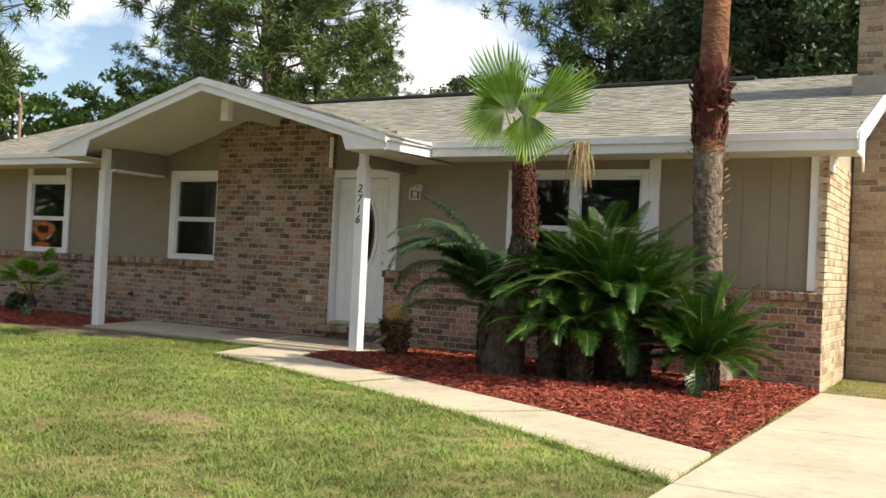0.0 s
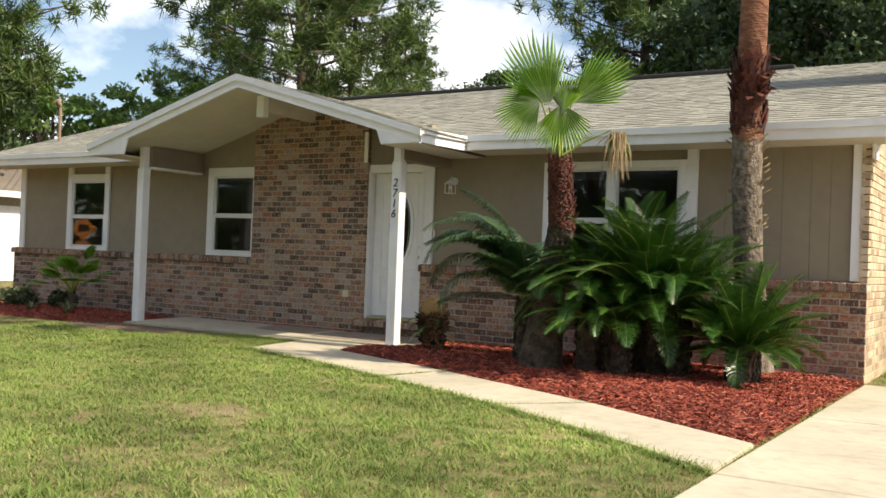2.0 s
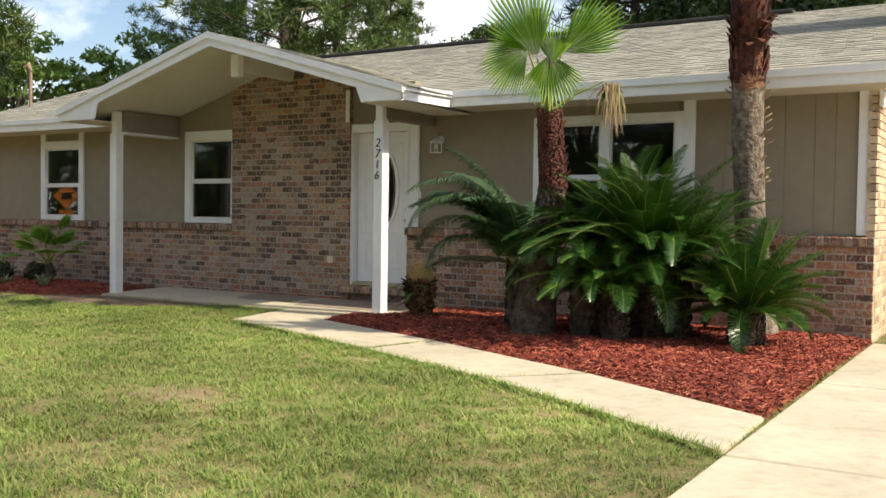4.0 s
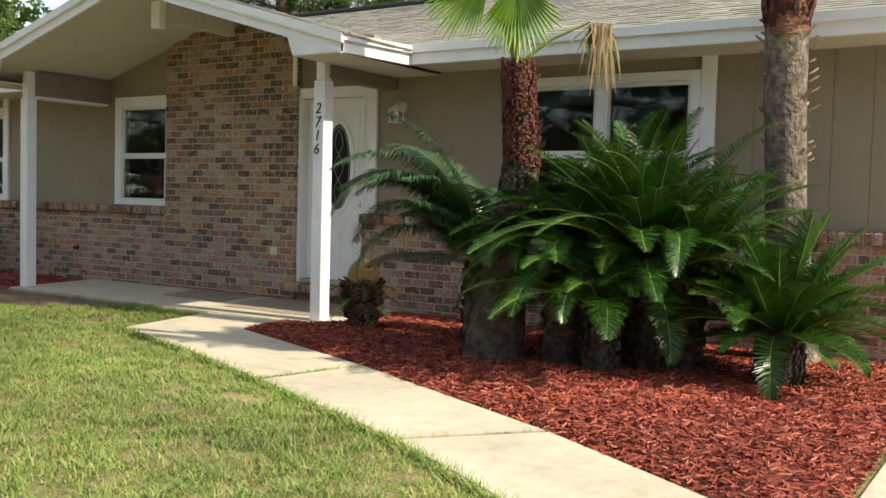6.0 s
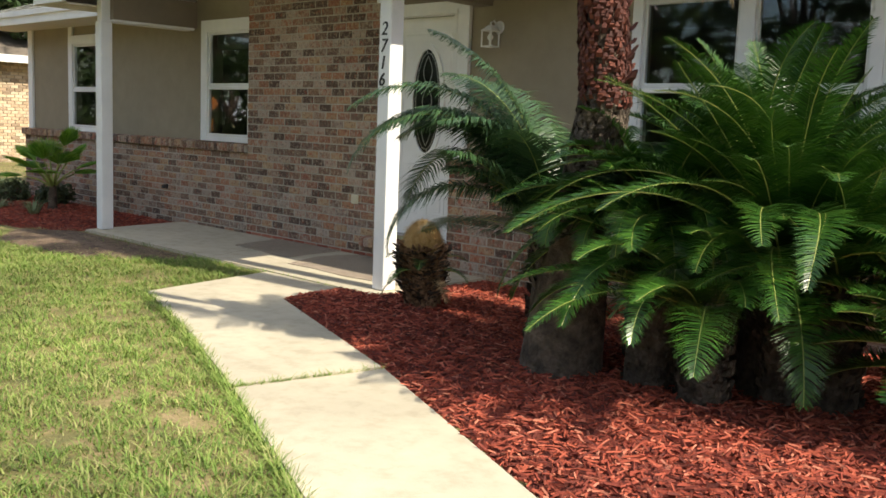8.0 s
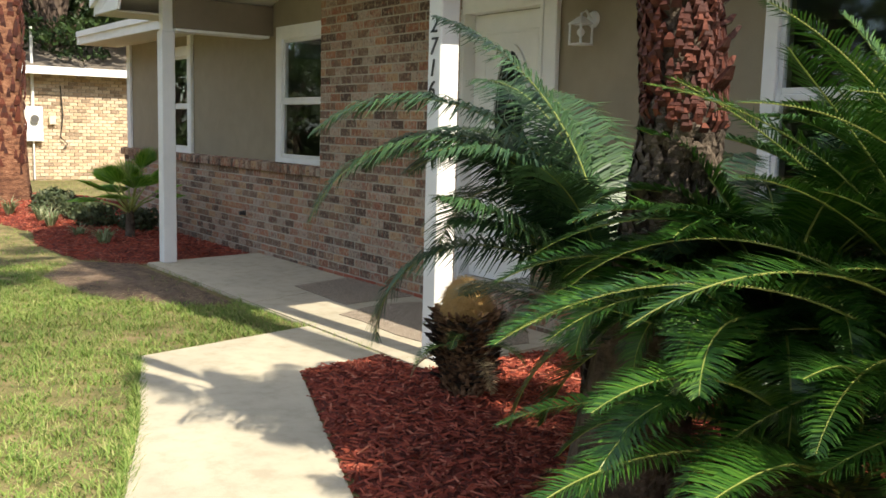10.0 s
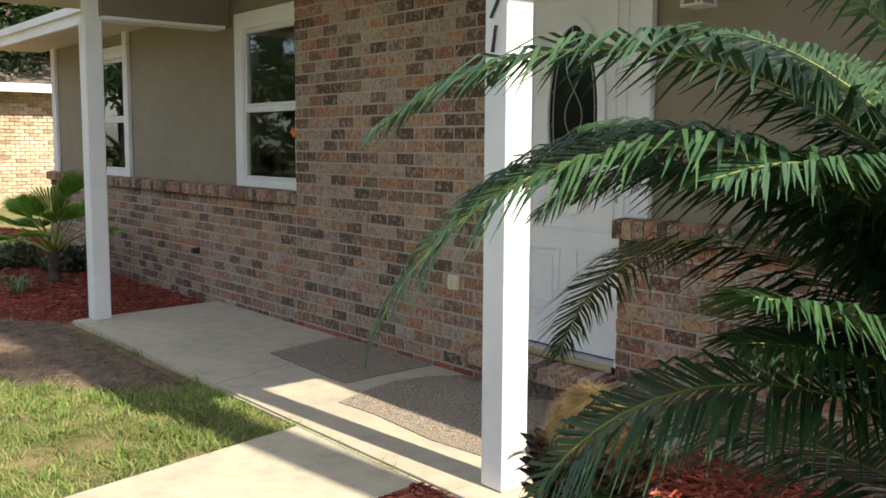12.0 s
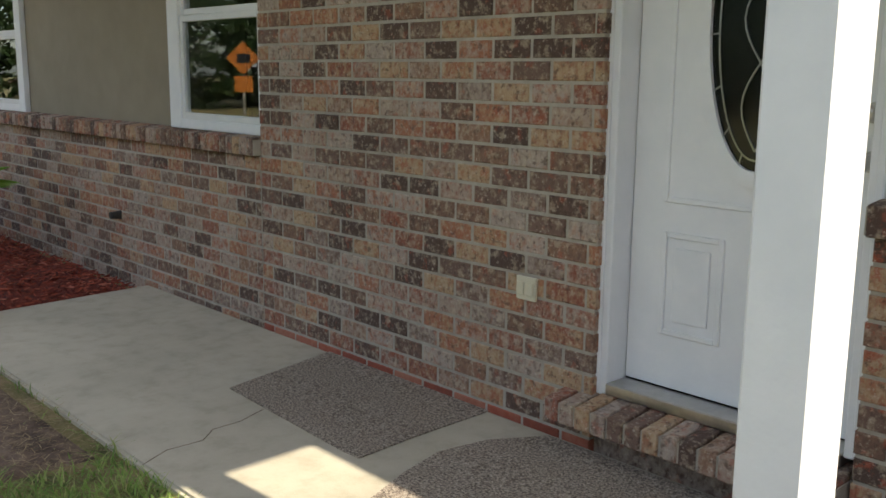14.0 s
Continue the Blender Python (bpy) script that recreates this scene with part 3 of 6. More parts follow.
# ---- door ----
door = empty("door_1", (0, 0, 0), "white panelled front door with an oval leaded glass", "door", kind="structure")
fr = bmesh.new()
for lo, hi in (((-0.055, 0.195), (0.03, 2.26)), ((0.89, 0.235), (1.06, 2.26)), ((-0.06, 2.26), (1.06, 2.37))):
    box(fr, (lo[0], 0.04, lo[1]), (hi[0], 0.16, hi[1]), 0.004)
box(fr, (-0.05, 0.022, 0.2), (-0.022, 0.04, 2.3), 0.006)
box(fr, (-0.014, 0.028, 0.2), (0.004, 0.04, 2.3), 0.005)
box(fr, (0.99, 0.015, 1.0), (1.095, 0.058, 2.33), 0.006)
box(fr, (0.915, 0.03, 0.24), (0.94, 0.04, 2.3), 0.005)
part("door_frame", fr, M["white"], door)
leaf = bmesh.new()
OX, OZ, RA, RB = 0.49, 1.5, 0.182, 0.475
box(leaf, (0.033, 0.145, 0.25), (0.887, 0.185, 2.255), 0.003)
slab_door = part("door_leaf", leaf, M["white"], door)


def oval(name, ra0, rb0, ra1, rb1, y0, y1, mat_, parent):
    V, F, n = [], [], 48
    for i in range(n):
        a = 2 * math.pi * i / n
        for ra, rb, y in ((ra0, rb0, y0), (ra1, rb1, y0), (ra1, rb1, y1), (ra0, rb0, y1)):
            V.append((OX + ra * math.cos(a), y, OZ + rb * math.sin(a)))
    for i in range(n):
        j = (i + 1) % n
        for k in range(4):
            F.append((i * 4 + k, j * 4 + k, j * 4 + (k + 1) % 4, i * 4 + (k + 1) % 4))
    return soup(name, V, F, mat_, parent)


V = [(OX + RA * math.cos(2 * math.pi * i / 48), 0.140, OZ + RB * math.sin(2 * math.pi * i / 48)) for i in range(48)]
# black sheet stands in for the unlit interior behind the oval glass
soup("dark_interior_sheet", [(x, 0.142, z) for x, y, z in V], [tuple(range(48))], M["dark_metal"], door)
gl = soup("oval_glass", V, [tuple(range(48))], M["door_glass"], door)
oval("oval_molding", RA + 0.045, RB + 0.045, RA - 0.004, RB - 0.004, 0.145, 0.125, M["white"], door)
oval("lead_ring", RA - 0.03, RB - 0.035, RA - 0.036, RB - 0.041, 0.138, 0.135, M["lead"], door)
came = bmesh.new()
for i in range(16):
    a = 2 * math.pi * i / 16 + 0.1
    p, q = Vector((OX + (RA - 0.033) * math.cos(a), 0.136, OZ + (RB - 0.038) * math.sin(a))), Vector((OX + RA * math.cos(a), 0.136, OZ + RB * math.sin(a)))
    m = Matrix.Translation((p + q) / 2) @ (q - p).to_track_quat("X", "Y").to_matrix().to_4x4() @ Matrix.Diagonal(((q - p).length, 0.005, 0.005, 1))
    bmesh.ops.create_cube(came, size=1, matrix=m)
for s in (-1, 1):
    last = None
    for i in range(25):
        u = i / 24
        p = Vector((OX + s * 0.062 * math.sin(u * math.pi * 3) * (1 - 0.3 * abs(u - 0.5)), 0.136, OZ - RB * 0.86 + u * RB * 1.72))
        if last is not None:
            m = Matrix.Translation((p + last) / 2) @ (p - last).to_track_quat("X", "Y").to_matrix().to_4x4() @ Matrix.Diagonal(((p - last).length, 0.005, 0.005, 1))
            bmesh.ops.create_cube(came, size=1, matrix=m)
        last = p
part("lead_came", came, M["lead"], door)
for x0, x1, z0, z1 in ((0.165, 0.405, 0.44, 0.80), (0.515, 0.755, 0.44, 0.80)):
    pb = bmesh.new()
    for lo, hi in (((x0, z0), (x0 + 0.02, z1)), ((x1 - 0.02, z0), (x1, z1)), ((x0 + 0.02, z0), (x1 - 0.02, z0 + 0.02)), ((x0 + 0.02, z1 - 0.02), (x1 - 0.02, z1))):
        box(pb, (lo[0], 0.137, lo[1]), (hi[0], 0.145, hi[1]), 0.003)
    box(pb, (x0 + 0.05, 0.139, z0 + 0.05), (x1 - 0.05, 0.145, z1 - 0.05), 0.004)
    part("door_panel", pb, M["white"], door)
big = bmesh.new()
for lo, hi in (((0.16, 0.90), (0.18, 2.12)), ((0.76, 0.90), (0.78, 2.12)), ((0.18, 0.90), (0.76, 0.92)), ((0.18, 2.10), (0.76, 2.12))):
    box(big, (lo[0], 0.138, lo[1]), (hi[0], 0.145, hi[1]), 0.003)
part("door_panel", big, M["white"], door)
for z, r in ((1.085, 0.026), (1.225, 0.024)):
    kb = bmesh.new()
    bmesh.ops.create_cone(kb, segments=20, radius1=0.032, radius2=0.028, depth=0.02, cap_ends=True, matrix=Matrix.Translation((0.85, 0.135, z)) @ pose(0, 0, 0, 90))
    bmesh.ops.create_uvsphere(kb, u_segments=14, v_segments=9, radius=r, matrix=Matrix.Translation((0.85, 0.095 if z < 1.2 else 0.12, z)))
    part("door_knob" if z < 1.2 else "deadbolt", kb, M["metal"], door)
boxed("door_sill", (0.032, 0.03, 0.205), (0.888, 0.15, 0.246), M["metal"], door, "gray metal door sill")
ledge("door_step", -0.135, 0.925, "brick door step of bricks laid on edge", y0=-0.11, z0=0.105, z1=0.185, pitch=0.0725, depth=0.21, mat_="brick")
core("wall_core_5", (-0.03, 0.03, -0.1), (0.94, 0.2, 0.13), "brick", label="brick under the door step")

# ---- porch ----
def porch_post(name, x, y, label):
    p = empty(name, (x, y, slab_z(-1.05)), label, "porch post", "porch posts")
    boxed("shaft", (-0.068, -0.068, 0.0), (0.068, 0.068, 2.30), M["white"], p, bevel=0.008)
    boxed("post_head", (-0.052, -0.052, 2.30), (0.052, 0.052, 2.62 if x < 0 else 2.5), M["white"], p, bevel=0.004)
    return p


post1 = porch_post("porch_post", -3.42, -1.05, "white painted square wooden porch post at the end of the slab")
post2 = porch_post("porch_post", 1.246, -1.022, "white painted square wooden porch post with black house numbers")
for i, ch in enumerate("2716"):
    cu = bpy.data.curves.new("house_number", "FONT")
    cu.body, cu.size, cu.extrude, cu.shear, cu.align_x = ch, 0.145, 0.003, 0.2, "CENTER"
    cu.materials.append(M["black"])
    ob = new("house_number", cu)
    ob.parent = post2
    ob.matrix_basis = pose(-0.005 - 0.005 * i, -0.0725, 1.985 - 0.128 * i, 90, 0, 0)
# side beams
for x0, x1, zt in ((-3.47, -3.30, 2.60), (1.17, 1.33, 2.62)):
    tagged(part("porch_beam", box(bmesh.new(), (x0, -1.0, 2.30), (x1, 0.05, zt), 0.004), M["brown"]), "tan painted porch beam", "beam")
tagged(part("beam_trim", box(bmesh.new(), (-3.49, -1.0, 2.27), (-3.28, 0.0, 2.298), 0.004), M["white"]), "white trim under the porch beam", "trim")
tagged(part("ridge_beam", box(bmesh.new(), (-1.10, -1.02, 3.01), (-1.0, 0.05, 3.2), 0.004), M["cream"]), "cream painted ridge beam", "beam")
tagged(part("beam_drop", box(bmesh.new(), (-1.12, -1.12, 2.93), (-0.98, -1.022, 3.22), 0.006), M["white"]), "white painted beam end block", "beam")


# ---- roofs ----
def slope_box(bm, a, b, c, d, thick):
    """A sheet with corners a b c d and its underside thick below."""
    top = [bm.verts.new(p) for p in (a, b, c, d)]
    bot = [bm.verts.new((p[0], p[1], p[2] - thick)) for p in (a, b, c, d)]
    bm.faces.new(top)
    bm.faces.new(bot[::-1])
    for i in range(4):
        j = (i + 1) % 4
        bm.faces.new((top[j], top[i], bot[i], bot[j]))
    bmesh.ops.recalc_face_normals(bm, faces=bm.faces)


RZ = EAVE_Z + (RIDGE_Y - EAVE_Y) * ROOF_SLOPE
RL, RR = -8.55, 6.86
roof = empty("roof", (0, 0, 0), "low gabled roof of weathered gray shingles", "roof", kind="structure")
deck = bmesh.new()
PLX, PRX, MID_Y = -4.02, 1.9, 0.1
MID_Z = EAVE_Z + (MID_Y - EAVE_Y) * ROOF_SLOPE
slope_box(deck, (RL, EAVE_Y, EAVE_Z), (PLX, EAVE_Y, EAVE_Z), (PLX, MID_Y, MID_Z), (RL, MID_Y, MID_Z), 0.06)
slope_box(deck, (PRX, EAVE_Y, EAVE_Z), (RR, EAVE_Y, EAVE_Z), (RR, MID_Y, MID_Z), (PRX, MID_Y, MID_Z), 0.06)
slope_box(deck, (RL, MID_Y, MID_Z), (RR, MID_Y, MID_Z), (RR, RIDGE_Y, RZ), (RL, RIDGE_Y, RZ), 0.06)
slope_box(deck, (RL, RIDGE_Y, RZ), (RR, RIDGE_Y, RZ), (RR, 2 * RIDGE_Y - EAVE_Y, EAVE_Z), (RL, 2 * RIDGE_Y - EAVE_Y, EAVE_Z), 0.06)
part("deck", deck, M["roof_under"], roof)
PL, PR, PY = -4.02, 1.9, -1.57
pe = GZ - (PR - GX) * GS
porch_roof = empty("porch_roof", (0, 0, 0), "gabled porch roof of weathered gray shingles", "roof", kind="structure")
deck = bmesh.new()


def valley_y(z):
    return EAVE_Y + (z - EAVE_Z) / ROOF_SLOPE


for ex in (PL, PR):
    ez = GZ - abs(ex - GX) * GS
    slope_box(deck, (ex, PY, ez), (GX, PY, GZ), (GX, valley_y(GZ) + 0.1, GZ), (ex, valley_y(ez) + 0.1, ez), 0.03)
part("deck", deck, M["roof_under"], porch_roof)
soffit = bmesh.new()
for ex in (PL + 0.03, PR - 0.03):
    ez = GZ - abs(ex - GX) * GS - 0.15
    slope_box(soffit, (ex, PY + 0.02, ez), (GX, PY + 0.02, GZ - 0.12), (GX, 0.2, GZ - 0.12), (ex, 0.2, ez), 0.02)
tagged(part("ceiling_porch", soffit, M["cream"]), "cream painted sloping porch ceiling", "ceiling", kind="structure")


def shingles(parent, x0, x1, origin, up, across, rows_, keep, cap=300, near=(3, -3, 1.5), row=0.13, tab=0.24):
    """Tabs laid row by row up a slope; each a thin wedge proud at its lower edge."""
    V, P = [], []
    r_ = np.random.default_rng(11)
    origin, up, across = Vector(origin), Vector(up).normalized(), Vector(across).normalized()
    nrm = across.cross(up).normalized()
    if nrm.z < 0:
        nrm = -nrm
    for r in range(rows_):
        x = x0 - (r % 3) * tab / 3
        while x < x1:
            w = tab * r_.choice([0.35, 0.55, 0.75, 1.0])
            a, b = max(x, x0), min(x + w, x1)
            x += w
            if b - a < 0.03:
                continue
            c = origin + across * ((a + b) / 2) + up * (r + 0.5) * row
            if not keep(c):
                continue
            h = r_.uniform(0.007, 0.013)
            lo, hi = origin + up * (r * row - 0.012 * r_.random()), origin + up * ((r + 1) * row + 0.01)
            A, B = across * (a + 0.002), across * (b - 0.002)
            q = [lo + A + nrm * h, lo + B + nrm * h, hi + B + nrm * 0.003, hi + A + nrm * 0.003, lo + A - nrm * 0.004, lo + B - nrm * 0.004]
            P.append((((c - Vector(near)).length), q))
    P.sort(key=lambda s: s[0])
    F6 = [(0, 1, 2, 3), (4, 5, 1, 0)]
    for k, (d, q) in enumerate(P):
        if k < cap:
            c = q[0].copy()
            me = bpy.data.meshes.new("shingle")
            me.from_pydata([tuple(v - c) for v in q], [], F6 + [(0, 3, 4), (1, 5, 2)])
            me.materials.append(M["shingle"])
            ob = new("shingle", me)
            ob.parent, ob.location = parent, c
    rest = P[cap:]
    V = np.array([[tuple(v) for v in q] for d, q in rest], dtype=np.float32).reshape(-1, 3)
    F = (np.arange(len(rest))[:, None, None] * 6 + np.array(F6)[None]).reshape(-1, 4)
    tagged(arrays("far_shingles", V, F, M["shingle"], parent), kind="stuff")


def over_porch(c):
    return PL < c.x < PR and GZ - abs(c.x - GX) * GS > c.z + 0.0


up_main = Vector((0, 1, ROOF_SLOPE)).normalized()


# fascias and soffits
def board(name, pts, y0, y1, axis="y", mat_="white", label="white painted fascia board"):
    return tagged(part(name, prism(bmesh.new(), pts, y0, y1, axis), M[mat_]), label, "fascia", kind="structure")


for i, (a, b) in enumerate(((RL, PL + 0.02), (PR - 0.02, RR))):
    board(f"fascia_{i + 1}", [(a, 2.46), (b, 2.46), (b, 2.635), (a, 2.635)], -0.51, -0.485)
    board(f"fascia_{i + 3}", [(a, 2.565), (b, 2.565), (b, 2.64), (a, 2.64)], -0.545, -0.512)
    core(f"ceiling_eave_{i + 1}", (a, -0.485, 2.455), (b, 0.06, 2.475), "cream", "cream painted eave soffit")
# porch rakes
for s, ex in ((-1, PL), (1, PR)):
    ez = GZ - abs(ex - GX) * GS
    board("fascia_rake_1" if s < 0 else "fascia_rake_2", [(GX, GZ - 0.17), (ex, ez - 0.17), (ex, ez - 0.0), (GX, GZ - 0.0)], PY - 0.001, PY + 0.03)
    board("fascia_rake_3" if s < 0 else "fascia_rake_4", [(GX, GZ - 0.075), (ex + 0.03 * s, ez - 0.085), (ex + 0.03 * s, ez + 0.0), (GX, GZ + 0.006)], PY - 0.035, PY - 0.003)
    tip = 0.56 if s > 0 else 0.75
    xx = ex - s * tip
    board("eave_box_1" if s < 0 else "eave_box_2", [(ex, ez - 0.02), (xx - s * 0.1, GZ - abs(xx - s * 0.1 - GX) * GS - 0.1), (xx, 2.43), (ex, 2.43)], PY + 0.002, PY + 0.028, label="white painted boxed eave end")
    board("fascia_side_1" if s < 0 else "fascia_side_2", [(PY, 2.43), (EAVE_Y - 0.0, 2.45), (EAVE_Y - 0.0, 2.61), (PY, ez - 0.01)], min(ex, ex - s * 0.025), max(ex, ex - s * 0.025), "x")
    board("fascia_side_3" if s < 0 else "fascia_side_4", [(PY, 2.53), (EAVE_Y - 0.04, 2.56), (EAVE_Y - 0.04, 2.63), (PY, ez)], min(ex, ex + s * 0.03), max(ex, ex + s * 0.03), "x")
    a, b = sorted((ex - s * 0.03, 1.33 if s > 0 else -3.47))
    core("ceiling_porch_eave_1" if s < 0 else "ceiling_porch_eave_2", (a, PY + 0.03, 2.425), (b, 0.05, 2.445), "cream", "cream painted eave soffit")
for sgn in (0, 1):
    y0, y1 = (EAVE_Y, RIDGE_Y) if not sgn else (2 * RIDGE_Y - EAVE_Y, RIDGE_Y)
    for k, x in enumerate((RL - 0.012, RR)):
        board(f"fascia_end_{sgn * 2 + k + 1}", [(y0 - (0.03 if not sgn else -0.03), EAVE_Z - 0.19), (y0 - (0.03 if not sgn else -0.03), EAVE_Z), (y1, RZ), (y1, RZ - 0.19)], x, x + 0.025, "x")
board("eave_return", [(-0.48, 2.44), (0.02, 2.44), (0.16, 2.30), (0.16, 2.62), (-0.48, 2.56)], RR - 0.02, RR - 0.001, "x", label="white boxed eave return")
trim("trim_6", (END_R + 0.004, -0.02, 2.30), (END_R + 0.03, 0.30, 2.46), label="white eave return board")
# end gable walls
for x0, x1, n_ in ((END_R - 0.2, END_R - 0.01, 1), (END_L + 0.01, END_L + 0.2, 2)):
    board(f"wall_end_gable_{n_}", [(0.1, 2.5), (BACK, 2.5), (RIDGE_Y, RZ - 0.1)], x0, x1, "x", "mortar" if n_ == 1 else "tan", "end gable wall")

# ridge cap
tagged(part("ridge_vent", box(bmesh.new(), (-6.0, RIDGE_Y - 0.15, RZ - 0.02), (4.9, RIDGE_Y + 0.15, RZ + 0.035), 0.01), M["roof_under"]), "black ridge vent on the roof", "ridge vent")

# ---- neighbour house ----
NX = -17.6
nb = empty("neighbour_house", (NX, 3, 0), "neighbouring tan brick house with a brown shingle roof", "house")
boxed("wall", (-9, -5.5, -0.1), (-0.03, 9, 2.55), M["mortar"], nb, bevel=0)
rb = bmesh.new()
prism(rb, [(-9.6, 2.5), (0.5, 2.5), (-4.5, 4.1)], -6.0, 9.6, "y")
part("roof", rb, M["old_roof"], nb, "brown weathered shingle roof")
boxed("fascia", (0.44, -6.05, 2.38), (0.52, 9.65, 2.56), M["white"], nb)
boxed("garage_door", (-0.01, 1.9, -0.05), (0.035, 6.6, 2.15), M["white"], nb, "white panelled garage door")


# ---- plants ----
def spray(origin, azimuth, elev, length, droop, width, leaflets, curl=0.0, seed=0, blade=0.011, vee=0.35, fall=0.25, start=0.12):
    """One feathery frond: the points and radii of its rib, and its narrow leaflets as quads."""
    r_ = np.random.default_rng(seed)
    n = 22
    s = np.linspace(0, 1, n)
    th = elev - droop * s ** 1.35
    az = azimuth + curl * s ** 2
    step = length / (n - 1)
    d = np.stack([np.cos(th) * np.cos(az), np.cos(th) * np.sin(az), np.sin(th)], 1)
    P = np.array(origin) + np.vstack([[0, 0, 0], np.cumsum(d[:-1] * step, 0)])
    t = np.linspace(start, 0.995, leaflets)
    C = np.stack([np.interp(t, s, P[:, k]) for k in range(3)], 1)
    D = np.stack([np.interp(t, s, d[:, k]) for k in range(3)], 1)
    D /= np.linalg.norm(D, axis=1)[:, None]
    A = np.interp(t, s, az)
    side = np.stack([-np.sin(A), np.cos(A), 0 * A], 1)
    upv = np.cross(D, side)
    upv *= np.sign(upv[:, 2:3] + 1e-6)
    L = width * np.clip(np.sin(np.pi * (t * 0.86 + 0.13)), 0.05, 1) ** 0.55
    quads_ = []
    for sg in (-1, 1):
        fwd = 0.18 + 0.62 * t ** 2 + r_.uniform(-0.07, 0.07, leaflets)
        w = side * sg * np.cos(vee) + upv * np.sin(vee)
        out = w * np.cos(fwd)[:, None] + D * np.sin(fwd)[:, None]
        out += r_.normal(0, 0.05, out.shape)
        out /= np.linalg.norm(out, axis=1)[:, None]
        Lr = (L * r_.uniform(0.88, 1.08, leaflets))[:, None]
        p0 = C
        p1 = C + out * Lr * 0.5
        o2 = out + np.array([0, 0, -fall]) * r_.uniform(0.5, 1.5, (leaflets, 1))
        o2 /= np.linalg.norm(o2, axis=1)[:, None]
        p2 = p1 + o2 * Lr * 0.5
        b = D * blade / 2
        quads_.append(np.stack([p0 - b * 0.8, p0 + b * 0.8, p1 + b, p1 - b], 1))
        quads_.append(np.stack([p1 - b, p1 + b, p2 + b * 0.12, p2 - b * 0.12], 1))
    rad = np.interp(s, [0, 0.2, 1], [0.008, 0.0055, 0.0015])
    return P, rad, np.concatenate(quads_)


def frond(parent, *a, leaf="sago", **k):
    P, rad, Q = spray(*a, **k)
    f = quads("frond", Q, M[leaf], parent)
    V, F = tube_arrays(P, rad, 5)
    arrays("rib", V, F, M["rachis" if leaf != "dead_leaf" else "dead_leaf"], f)
    return f


def scales(name, base, top, r0, r1, count, size, mat_, parent, seed=0, lift=0.5, label=""):
    """Overlapping husk scales round a trunk."""
    r_ = np.random.default_rng(seed)
    b, t = np.array(base, float), np.array(top, float)
    Q = []
    for i in range(count):
        u = (i + r_.random()) / count
        a = i * 2.399 + r_.uniform(-0.7, 0.7)
        c = b + (t - b) * u
        rr = r0 + (r1 - r0) * u
        o = np.array([math.cos(a), math.sin(a), 0])
        sd = np.array([-math.sin(a), math.cos(a), 0])
        w, h = size * r_.uniform(0.4, 1.1), size * r_.uniform(0.7, 2.0)
        p = c + o * rr * 0.9
        q = p + o * h * math.sin(lift) + np.array([0, 0, h * math.cos(lift)])
        mid = (p + q) / 2 + o * 0.012
        Q.append([p - sd * w / 2, p + sd * w / 2, mid + sd * w * 0.4, mid - sd * w * 0.4])
        Q.append([mid - sd * w * 0.4, mid + sd * w * 0.4, q + sd * w * 0.12, q - sd * w * 0.12])
        Q.append([p - sd * w / 2 - o * 0.02, mid - sd * w * 0.4, q - sd * w * 0.12, q - sd * w * 0.12 - o * 0.015])
    return tagged(quads(name, Q, mat_, parent, label), kind="stuff")


WALK_LINE = np.array([(7.3, -8.2), (6.6, -6.2), (6.3, -4.7), (5.9, -4.3), (5.4, -4.1), (4.9, -3.9), (4.4, -3.6), (3.9, -3.45), (3.4, -3.2), (2.9, -3.0), (2.4, -2.8), (1.9, -2.6)])


